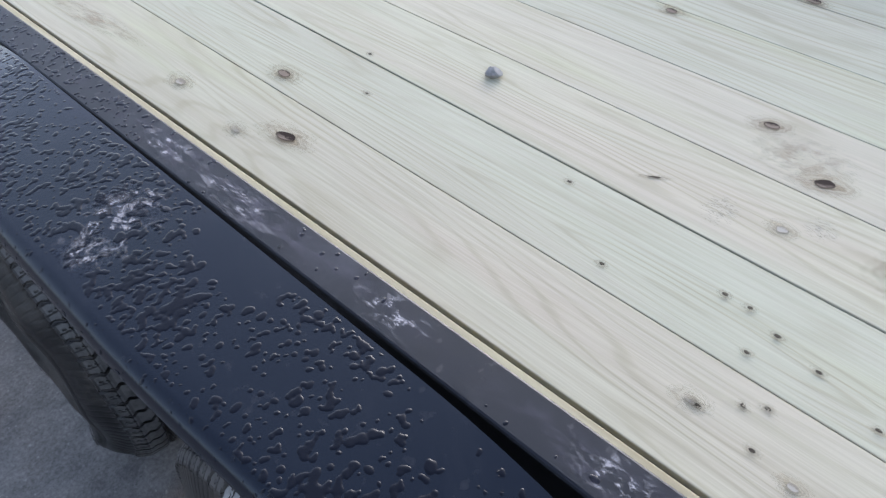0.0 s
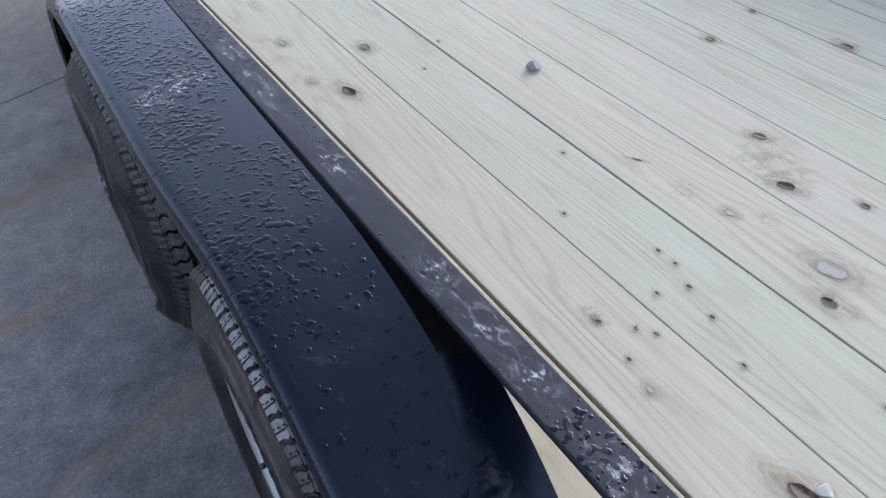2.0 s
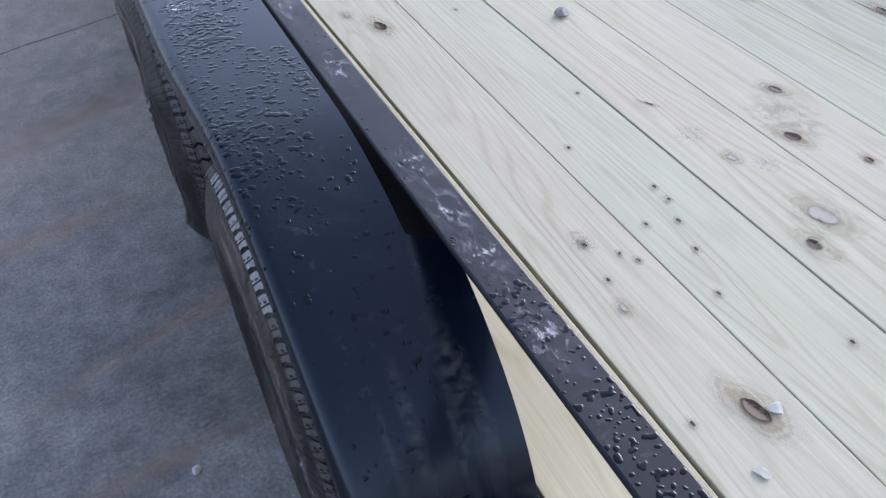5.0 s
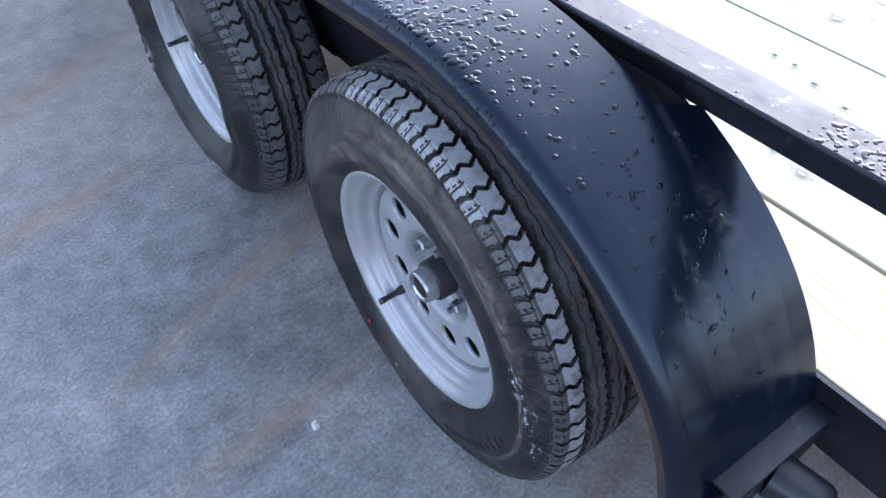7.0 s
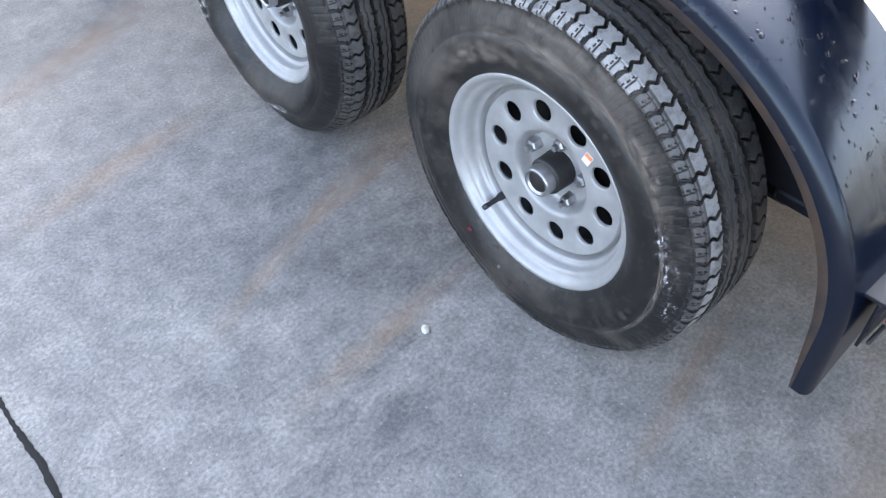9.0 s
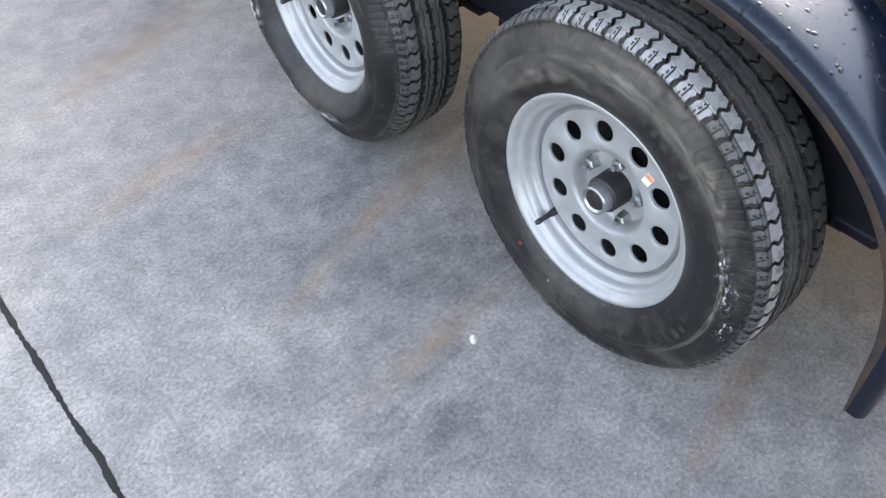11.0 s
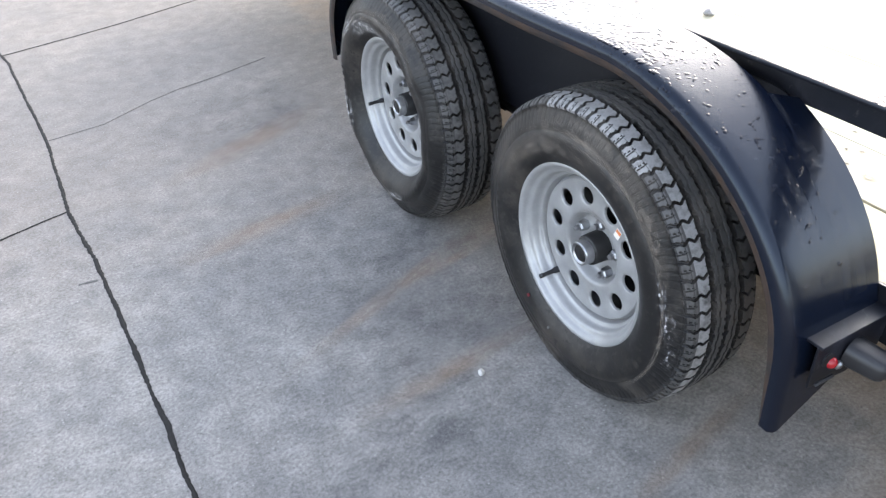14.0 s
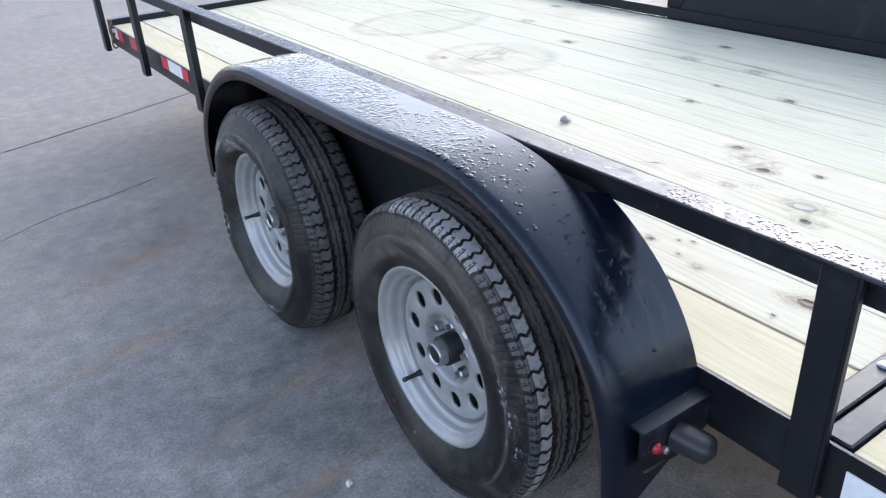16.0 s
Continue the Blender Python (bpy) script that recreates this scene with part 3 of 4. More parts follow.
# reflective tape on the frame
for y0, y1, mt in ((2.075, 2.157, RED_TAPE), (2.157, 2.34, WHITE_TAPE), (2.34, 2.435, RED_TAPE), (2.70, 2.834, WHITE_TAPE), (2.834, 2.945, RED_TAPE), (3.08, 3.18, RED_TAPE), (3.18, 3.29, WHITE_TAPE)):
    part("reflective_tape", box(0.1675, 0.1695, y0, y1 - 0.0005, 0.446, 0.498), mt, trailer, "red reflective tape" if mt is RED_TAPE else "white reflective tape")
part("reflective_tape", box(0.1675, 0.1695, -1.02, -0.783, 0.420, 0.474), WHITE_TAPE, trailer, "white reflective tape")

# rusty chain at the far corner
RUST = make_simple("rust", (0.16, 0.06, 0.03), 0.8, 0.0, 0.2, 60.0, 0.3)
for k in range(4):
    bm = bmesh.new()
    ring = []
    for i in range(16):
        a = 2 * math.pi * i / 16
        ring.append([bm.verts.new((0.004 * math.sin(b), (0.014 + 0.004 * math.cos(b)) * math.cos(a), (0.022 + 0.004 * math.cos(b)) * math.sin(a))) for b in (0, 1.57, 3.14, 4.71)])
    for a, b in zip(ring, ring[1:] + ring[:1]):
        for i in range(4):
            bm.faces.new((a[i], a[(i + 1) % 4], b[(i + 1) % 4], b[i]))
    part("chain_link", moved(bm, pose(0.158, 3.235, 0.52 - 0.034 * k, 0, 0, 90 * (k % 2))), RUST, trailer, "rusty chain link")

# ---- fender ----
F_TOP, F_IN, F_OUT = 0.806, 0.122, -0.058
F_Y0, F_Y1, F_RY0, F_RY1, F_CZ = -0.025, 0.735, 0.504, 0.540, 0.41


def fender_path():
    """(y, z, inward normal) from the near tip over the top to the far tip."""
    rz = F_TOP - F_CZ
    out = []
    for i in range(9):
        out.append((F_Y0 - F_RY0, 0.272 + (F_CZ - 0.272) * i / 9))
    for i in range(29):
        a = math.pi - i / 28 * math.pi / 2
        out.append((F_Y0 + F_RY0 * math.cos(a), F_CZ + rz * math.sin(a)))
    for i in range(1, 12):
        out.append((F_Y0 + (F_Y1 - F_Y0) * i / 12, F_TOP))
    for i in range(29):
        a = math.pi / 2 - i / 28 * math.pi / 2
        out.append((F_Y1 + F_RY1 * math.cos(a), F_CZ + rz * math.sin(a)))
    for i in range(1, 5):
        out.append((F_Y1 + F_RY1, F_CZ - 0.055 * i / 4))
    res = []
    for k, (y, z) in enumerate(out):
        a, b = out[max(k - 1, 0)], out[min(k + 1, len(out) - 1)]
        t = Vector((b[0] - a[0], b[1] - a[1])).normalized()
        res.append((y, z, (t.y, -t.x)))
    return res


ROLL = 0.020


def fender_out(y):
    """Outer edge of the fender: a little narrower over the near end."""
    k = min(1.0, max(0.0, (y + 0.12) / 0.36))
    return F_OUT + 0.014 * (1 - k * k * (3 - 2 * k))


def fender_section(inner, y, z):
    F_OUT = fender_out(y)
    low = min(1.0, max(0.0, (0.46 - z) / 0.20)) if y < 0 else 0.0
    F_OUT += 0.012 * low
    pts = [(F_OUT + 0.002, 0.037 - 0.012 * low), (F_OUT, 0.024)]
    for i in range(1, 7):
        a = math.pi - i / 6 * math.pi / 2
        pts.append((F_OUT + ROLL + ROLL * math.cos(a), ROLL - ROLL * math.sin(a)))
    x0 = F_OUT + ROLL
    pts += [(x0 + (inner - x0) * i / 6, 0.0) for i in range(1, 7)]
    return pts


def fender_height(y):
    rz = F_TOP - F_CZ
    if y < F_Y0:
        return F_CZ + rz * math.sqrt(max(0.0, 1 - ((y - F_Y0) / F_RY0) ** 2))
    if y > F_Y1:
        return F_CZ + rz * math.sqrt(max(0.0, 1 - ((y - F_Y1) / F_RY1) ** 2))
    return F_TOP


def make_fender(flip):
    fx = (lambda x: 2 * XC - x) if flip else (lambda x: x)
    path = fender_path()
    verts, faces, lip = [], [], []
    n = None
    for k, (y, z, nr) in enumerate(path):
        inner = F_IN if z > RAIL_TOP - 0.048 else 0.168
        sec = fender_section(inner, y, z)
        sec = sec + [(x + (0.003 if i < 2 else 0), d + 0.003) for i, (x, d) in reversed(list(enumerate(sec)))]
        n = len(sec)
        for x, d in sec:
            lift = 0.0
            if k < 9 and y < 0:
                lift = (max(0.0, x + 0.02) * 0.62 + max(0.0, -0.03 - x) * 1.3) * (1 - k / 9)
            verts.append((fx(x), y + nr[0] * d, z + nr[1] * d + lift))
        if k:
            for i in range(n):
                j = (i + 1) % n
                faces.append(((k - 1) * n + i, (k - 1) * n + j, k * n + j, k * n + i))
    last = (len(path) - 1) * n
    half = n // 2
    for base in (0, last):
        for i in range(half - 1):
            faces.append((base + i, base + i + 1, base + n - 2 - i, base + n - 1 - i))
    me = mesh_from("fender", verts, faces, PAINT, True)
    me.set_sharp_from_angle(angle=radians(40))
    me.materials.append(RUST_LIP)
    for p in me.polygons:
        i = p.vertices[0] % n
        j = p.vertices[1] % n
        if p.index < (len(path) - 1) * n and ({i, j} <= {0, 1} or {i, j} <= {0, n - 1}):
            p.material_index = 1
    ob = part("fender", me, None, trailer, "wet black sheet-steel fender with rusty rolled lip")
    # closing panel between fender and deck frame
    vs, fs = [], []
    ring = [(y, max(z - 0.004, 0.45)) for y, z, nr in path if z > 0.45]
    xa, xb = fx(0.160), fx(0.164)
    for y, z in ring:
        vs += [(xa, y, 0.45), (xa, y, min(z - 0.004, RAIL_TOP - 0.046)), (xb, y, 0.45), (xb, y, min(z - 0.004, RAIL_TOP - 0.046))]
    for k in range(1, len(ring)):
        a, b = 4 * (k - 1), 4 * k
        fs += [(a, b, b + 1, a + 1), (a + 2, a + 3, b + 3, b + 2), (a + 1, b + 1, b + 3, a + 3)]
    part("splash_panel", mesh_from("splash_panel", vs, fs, FRAME_PAINT), None, trailer)
    return ob


fender = make_fender(False)
make_fender(True)
part("side_lip", box(2.172, 2.179, -0.60, Y_END - 0.01, 0.504, 0.548, 0.002), FRAME_PAINT, trailer)
part("side_panel", box(2.2225, 2.2285, -0.55, 1.34, 0.50, 0.757, 0.002), FRAME_PAINT, trailer, "plain black steel side panel")

# fender bracket with marker light and boot
bm = bmesh.new()
box(0.002, 0.1695, -0.552, -0.499, 0.466, 0.472, 0.001, 1, bm)
box(0.002, 0.170, -0.547, -0.542, 0.413, 0.466, 0.001, 1, bm)
part("fender_bracket", bm, RAIL_PAINT, trailer, "black angle-iron fender bracket")
vs = [(0.006, -0.5445, 0.4625), (0.17, -0.5445, 0.4625), (0.17, -0.5445, 0.395), (0.10, -0.5445, 0.368), (0.006, -0.5445, 0.378)]
bm = bmesh.new()
f = bm.faces.new([bm.verts.new(v) for v in vs])
r = bmesh.ops.extrude_face_region(bm, geom=[f])
bmesh.ops.translate(bm, vec=(0, 0.004, 0), verts=[e for e in r["geom"] if isinstance(e, bmesh.types.BMVert)])
part("light_plate", bm, FRAME_PAINT, trailer)
ML = pose(0.031, -0.549, 0.431, 0, 0, 90)
light = part("marker_light", moved(lathe([(0.0, 0.0), (0.0, 0.013), (-0.006, 0.013), (-0.008, 0.0105), (-0.006, 0.0)], 24), ML @ pose(0, 0, 0, 0, 0, 180)), BLACK_RUBBER, trailer, "small round red marker light")
lens_bm = lathe([(0.006, 0.0102)] + [(0.006 + 0.009 * math.sin(i / 6 * math.pi / 2), 0.0102 * math.cos(i / 6 * math.pi / 2)) for i in range(1, 7)], 24)
part("lens", moved(lens_bm, pose(0.031, -0.549, 0.431, 0, 0, -90)), RED_LENS, light, "red plastic lens", True)
part("bolt", moved(lathe([(0.0, 0.008), (0.006, 0.008), (0.009, 0.004), (0.009, 0.0)], 8), pose(0.058, -0.549, 0.410, 0, 0, -90)), STEEL, trailer, "small zinc bolt")
part("wire", box(0.008, 0.052, -0.556, -0.5500, 0.388, 0.394, 0.002), BLACK_RUBBER, trailer)


def boot():
    """Rubber boot: a rounded square tube that narrows to a blunt end."""
    bm = bmesh.new()
    rings = []
    for k in range(11):
        s = k / 10
        w = 0.0255 * (1 - 0.12 * s) if s < 0.75 else 0.0232 * math.sqrt(max(0.02, 1 - ((s - 0.75) / 0.25) ** 2 * 0.95))
        ring = []
        for i in range(24):
            a = 2 * math.pi * i / 24
            c, d = math.cos(a), math.sin(a)
            q = (abs(c) ** 3.2 + abs(d) ** 3.2) ** (-1 / 3.2)
            ring.append(bm.verts.new((w * c * q * 1.05, -0.070 * s, w * d * q * 0.9)))
        rings.append(ring)
    for a, b in zip(rings, rings[1:]):
        for i in range(24):
            j = (i + 1) % 24
            bm.faces.new((a[i], a[j], b[j], b[i]))
    bm.faces.new(rings[-1])
    return moved(bm, pose(0.088, -0.545, 0.424, 6, 0, 14))


part("rubber_boot", boot(), BLACK_RUBBER, trailer, "black rubber boot", True)

# ---- wheels ----
TYRE_R, X_OUT = 0.345, -0.063


def tyre_mesh(slack=0.0):
    """Tyre with zigzag grooves, cut shoulder blocks and rounded walls; its axle is x, outside at -x. slack: how far a soft, scuffed outer wall bulges out in lumps."""
    prof = []
    x_out, x_in = X_OUT, 0.148
    mid = (x_out + x_in) / 2
    wall = ((0.203, 0.024), (0.208, 0.018), (0.214, 0.014), (0.224, 0.0075), (0.236, 0.0025), (0.250, 0.0), (0.266, 0.0005), (0.278, 0.004), (0.2795, 0.006), (0.2815, 0.0055), (0.295, 0.009), (0.308, 0.0140), (0.316, 0.0175), (0.3225, 0.0200))
    for r, dx in wall:
        prof.append((x_out + dx, r, 0))
    tread_half = 0.087
    n_tread = 80
    for i in range(n_tread + 1):
        u = -1 + 2 * i / n_tread
        r = TYRE_R - 0.0070 * abs(u) ** 2.2 - (0.010 * max(0, (abs(u) - 0.83) / 0.17) ** 1.3)
        prof.append((mid + u * tread_half, r, 1))
    for r, dx in reversed(wall[::2]):
        prof.append((x_in - dx, r, 0))
    blocks, per = 62, 22
    steps = blocks * per
    verts, faces, sunk = [], [], []
    n = len(prof)

    def tri(t):
        return abs((t % 1.0) * 2 - 1) * 2 - 1

    def slot(d, w, deep):
        return deep if d < w else deep * max(0.0, 1 - (d - w) / (0.35 * w))

    for k in range(steps):
        a = 2 * math.pi * k / steps
        ca, sa = math.cos(a), math.sin(a)
        ph = k / per
        for x, r, tread in prof:
            u = (x - mid) / tread_half
            depth = 0.0
            if tread:
                for g, w, amp, deep in ((-0.40, 0.046, 0.016, 0.0110), (-0.21, 0.011, 0.020, 0.0026), (0.0, 0.034, 0.016, 0.010), (0.21, 0.011, 0.020, 0.0026), (0.40, 0.046, 0.016, 0.0110)):
                    depth = max(depth, slot(abs(u - g - amp * tri(ph + (0.5 if g > 0 else 0))), w, deep))
                if abs(u) > 0.46:
                    # deep zigzag cuts through rib and shoulder, finer ones between them
                    cut = (ph + 0.11 * tri(abs(u) * 4.2)) % 1.0
                    depth = max(depth, slot(min(cut, 1 - cut), 0.055, (0.0085 if abs(u) < 0.82 else 0.004) if abs(u) > 0.47 else 0.004))
                    if abs(u) > 0.82:
                        cut = (2 * ph + 0.25 * tri(abs(u) * 13.0)) % 1.0
                        depth = max(depth, slot(min(cut, 1 - cut), 0.046, 0.0019))
                        depth = max(depth, slot(abs(abs(u) - 0.825 - 0.012 * tri(2 * ph)), 0.010, 0.0012))
                elif abs(u) > 0.06:
                    cut = (ph + 0.45 * abs(u) + 0.05 * tri(abs(u) * 12.0)) % 1.0
                    if abs(u) > 0.31 or abs(u) < 0.10:
                        depth = max(depth, slot(min(cut, 1 - cut), 0.075, 0.0050))
                r -= depth
            elif r > 0.302:
                cut = (2 * ph + 0.30 * tri(r * 150.0)) % 1.0
                x += (0.0013 if x < mid else -0.0013) * (1 if min(cut, 1 - cut) < 0.063 else 0)
            verts.append((x, r * ca, r * sa))
            sunk.append(depth > 0.0018)
    for k in range(steps):
        j = (k + 1) % steps
        for i in range(n - 1):
            faces.append((k * n + i, j * n + i, j * n + i + 1, k * n + i + 1))
    flat = []
    for x, y, z in verts:
        if abs(y) < 0.18:
            x += 0.006 * (1 if x > mid else -1) * max(0.0, (-z - 0.24) / 0.09) ** 2 * (1 - (y / 0.18) ** 2)
        if slack and x < mid - 0.05:
            r = math.hypot(y, z)
            k = math.sin(math.pi * min(1.0, max(0.0, (r - 0.212) / 0.125)))
            lump = noise.noise((y * 9.0, z * 9.0, 5.0))
            x -= slack * k * (0.8 + 0.5 * lump)
        flat.append((x, y, max(z, -0.3258)))
    me = mesh_from("tyre", flat, faces, RUBBER, True)
    me.materials.append(DUSTY_RUBBER)
    me.materials.append(SHOULDER_RUBBER)
    first = len(wall)
    for k, p in enumerate(me.polygons):
        i = k % (n - 1)
        p.use_smooth = not first - 1 <= i <= first + n_tread
        u = -1 + 2 * (i - first) / n_tread
        if any(sunk[v] for v in p.vertices):
            p.material_index = 0
        elif u < -0.455 and p.center.x < mid:
            a = math.degrees(math.atan2(p.center.z, p.center.y)) + 14 * noise.noise((p.center.y * 12, p.center.z * 12, 4.0))
            band = max(0.0, 1 - abs(a - 92) / 46)
            p.material_index = 1 if u >= -0.76 or (u > -1.0 - 4 / n_tread and band > 0.5) else 2 if u > -1 else 0
        elif abs(u) < 1.0:
            p.material_index = 2
    return me


HOLE_R, HOLE_RAD, DISC_X = 0.124, 0.0195, 0.003


def disc_x(r):
    """How far in the wheel disc lies at radius r: flat ring, dished middle."""
    if r < 0.068:
        return DISC_X + 0.030
    if r < 0.086:
        return DISC_X + 0.030 * (0.5 + 0.5 * math.cos((r - 0.068) / 0.018 * math.pi))
    return DISC_X - 0.003 * max(0.0, (r - 0.14) / 0.03)


def disc_mesh():
    bm = bmesh.new()
    m = 40
    r0, r1, half = 0.092, 0.158, math.radians(18)
    for h in range(10):
        base = math.radians(42.3 + 36 * h)
        inner, mid, outer, back = [], [], [], []
        for i in range(m):
            a = 2 * math.pi * i / m
            c, s = math.cos(a), math.sin(a)
            k = 1 / max(abs(c), abs(s))
            rr, th = r0 + (r1 - r0) * (k * c + 1) / 2, half * k * s
            outer.append(bm.verts.new((disc_x(rr), rr * math.cos(base + th), rr * math.sin(base + th))))
            for ring, rad, dx in ((mid, HOLE_RAD + 0.002, 0.0), (inner, HOLE_RAD, 0.0015), (back, HOLE_RAD, 0.007)):
                pr, pt = HOLE_R + rad * c, rad * s
                y, z = pr * math.cos(base) - pt * math.sin(base), pr * math.sin(base) + pt * math.cos(base)
                ring.append(bm.verts.new((DISC_X + dx, y, z)))
        for i in range(m):
            j = (i + 1) % m
            bm.faces.new((outer[i], outer[j], mid[j], mid[i]))
            bm.faces.new((mid[i], mid[j], inner[j], inner[i]))
            bm.faces.new((inner[i], inner[j], back[j], back[i]))
    bmesh.ops.remove_doubles(bm, verts=bm.verts, dist=0.0004)
    st = 200
    core = lathe([(disc_x(r), r) for r in (0.030, 0.05, 0.066, 0.068, 0.071, 0.074, 0.077, 0.080, 0.083, 0.086, 0.0921)], st)
    # barrel and flange from the disc out to the tyre
    rim = lathe([(disc_x(0.158), 0.1578), (0.004, 0.1605), (0.009, 0.1625), (0.016, 0.1635), (0.016, 0.1665), (0.006, 0.1680), (-0.002, 0.1690), (-0.0045, 0.1705), (-0.0055, 0.1740), (-0.0075, 0.1765), (-0.013, 0.1785), (-0.022, 0.1800), (-0.0265, 0.1830), (-0.0285, 0.1870), (-0.030, 0.1905), (-0.035, 0.193), (-0.041, 0.197), (-0.0445, 0.2020), (-0.0440, 0.2060), (-0.041, 0.2075), (-0.036, 0.206), (-0.031, 0.200), (0.0, 0.193), (0.13, 0.193)], st)
    out = bmesh.new()
    for piece in (bm, core, rim):
        tmp = bpy.data.meshes.new("tmp")
        piece.to_mesh(tmp)
        piece.free()
        out.from_mesh(tmp)
        bpy.data.meshes.remove(tmp)
    me = bpy.data.meshes.new("rim")
    bmesh.ops.recalc_face_normals(out, faces=out.faces)
    out.to_mesh(me)
    out.free()
    me.materials.append(SILVER)
    me.polygons.foreach_set("use_smooth", [True] * len(me.polygons))
    return me


def as_mesh(name, bm, material, smooth=True):
    bmesh.ops.recalc_face_normals(bm, faces=bm.faces)
    me = bpy.data.meshes.new(name)
    bm.to_mesh(me)
    bm.free()
    me.materials.append(material)
    me.polygons.foreach_set("use_smooth", [smooth] * len(me.polygons))
    return me


TYRE, SOFT_TYRE, RIM = tyre_mesh(), tyre_mesh(0.022), disc_mesh()
HUB = as_mesh("hub", lathe([(0.036, 0.0350), (-0.004, 0.0340), (-0.007, 0.0325), (-0.0085, 0.027)], 40), GREASE)
CAP = as_mesh("grease_cap", lathe([(-0.006, 0.0285), (-0.024, 0.0275), (-0.0285, 0.0262), (-0.0295, 0.0245), (-0.0285, 0.0215), (-0.024, 0.0205), (-0.024, 0.006), (-0.0245, 0.0)], 40), STEEL)
PLUG = as_mesh("cap_plug", lathe([(-0.0238, 0.0200), (-0.0262, 0.018), (-0.0255, 0.010), (-0.0270, 0.007), (-0.0270, 0.0)], 32), GREASE)
NUT = as_mesh("lug_nut", lathe([(0.004, 0.0135), (-0.002, 0.0132), (-0.018, 0.0118), (-0.021, 0.0095), (-0.0215, 0.0065), (-0.030, 0.0062), (-0.031, 0.0)], 6), STEEL, False)
VALVE = as_mesh("valve_stem", lathe([(0.02, 0.008), (0.004, 0.0075), (-0.002, 0.0055), (-0.026, 0.0048), (-0.027, 0.0058), (-0.037, 0.0056), (-0.038, 0.0)], 16), BLACK_RUBBER)
# brake drum with an added backing disc that keeps the wheel holes dark
DRUM = as_mesh("brake_drum", lathe([(0.045, 0.0), (0.045, 0.150), (0.050, 0.158), (0.118, 0.158), (0.120, 0.191), (0.126, 0.191), (0.126, 0.0)], 48), DRUM_SHADE)


def make_wheel(y, turn, right=False, stickered=False, soft_wall=False):
    wheel = new("wheel")
    wheel.parent = trailer
    wheel.matrix_basis = pose(0 if not right else 2 * XC, y, 0.326, 0, 0, 180 if right else 0) @ pose(0, 0, 0, turn, 0, 0)
    tyre = part("tyre", SOFT_TYRE if soft_wall else TYRE, None, wheel, "muddy black tyre with a scuffed, bulging wall" if soft_wall else "muddy black tyre with zigzag tread")
    tyre.matrix_basis = pose(0, 0, 0, -turn, 0, 0)
    if not stickered:
        tyre.material_slots[1].link = "OBJECT"
        tyre.material_slots[1].material = GREY_RUBBER
    part("rim", RIM, None, wheel, "silver-painted steel rim with ten round holes")
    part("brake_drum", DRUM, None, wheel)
    hub = part("hub", HUB, None, wheel, "greasy black hub")
    for me, nm in ((CAP, "grease_cap"), (PLUG, "cap_plug")):
        part(nm, me, None, wheel)
    for i in range(5):
        a = radians(72 * i + 23)
        nut = part("lug_nut", NUT, None, wheel)
        nut.location = (DISC_X + 0.030, 0.0600 * math.cos(a), 0.0600 * math.sin(a))
    smear_verts = [(DISC_X - 0.0006 + 0.026 * (r < 0.075), r * math.cos(a), r * math.sin(a)) for r in (0.080, 0.100) for a in [radians(60 + 8 * k) for k in range(10)]]
    part("grease_smear", mesh_from("grease_smear", smear_verts, [(k, k + 1, k + 11, k + 10) for k in range(9)], GREASE_SMEAR, True, [(2 * k / 9 - 1, 2 * j - 1) for j in (0, 1) for k in range(10)]), None, wheel)
    va = radians(-48.5)
    valve = part("valve_stem", VALVE, None, wheel)
    valve.location = (-0.010, 0.166 * math.cos(va), 0.166 * math.sin(va))
    valve.rotation_euler = (0, radians(0), 0)
    if stickered:
        s = part("sticker", box(-0.0006, 0.0, -0.008, 0.008, -0.012, 0.012), STICKER, wheel, "white and orange sticker")
        s.location, s.rotation_euler = (DISC_X - 0.001, -0.079, 0.085), (radians(25), 0, 0)
        s2 = part("sticker_print", box(-0.0006, 0.0, -0.007, 0.007, 0.002, 0.010), ORANGE, wheel)
        s2.location, s2.rotation_euler = (DISC_X - 0.0018, -0.079, 0.085), (radians(25), 0, 0)
    return wheel


AXLE = 0.868
make_wheel(0.0, 0.0, stickered=True)
make_wheel(AXLE, 32.2, soft_wall=True)
make_wheel(0.0, 20.0, True)
make_wheel(AXLE, 55.0, True)
for y in (0.0, AXLE):
    part("axle", moved(lathe([(0.08, 0.0), (0.08, 0.03), (2 * XC - 0.08, 0.03), (2 * XC - 0.08, 0.0)], 20), pose(0, y, 0.326)), SPRING, trailer)
# leaf springs and hangers
for x in (0.20, 2 * XC - 0.20):
    for y in (0.0, AXLE):
        bm = bmesh.new()
        for k in range(4):
            ln = 0.33 - 0.06 * k
            for i in range(10):
                t0, t1 = -1 + 2 * i / 10, -1 + 2 * (i + 1) / 10
                z = 0.352 + 0.008 * k + 0.02 * ((t0 + t1) / 2) ** 2 * (ln / 0.33) ** 2
                box(x - 0.022, x + 0.022, y + t0 * ln, y + t1 * ln, z, z + 0.007, 0, 1, bm)
        part("leaf_spring", bm, SPRING, trailer)
    for y in (-0.35, AXLE / 2, AXLE + 0.35):
        part("spring_hanger", box(x - 0.03, x + 0.03, y - 0.04, y + 0.04, 0.372, 0.399, 0.006), FRAME_PAINT, trailer)

# marks on the tyre walls
WALL = ((0.203, 0.024), (0.208, 0.018), (0.214, 0.014), (0.224, 0.0075), (0.236, 0.0025), (0.250, 0.0), (0.266, 0.0005), (0.278, 0.004), (0.2815, 0.0055), (0.295, 0.009), (0.308, 0.0140), (0.316, 0.0175), (0.3225, 0.0200), (0.335, 0.022))


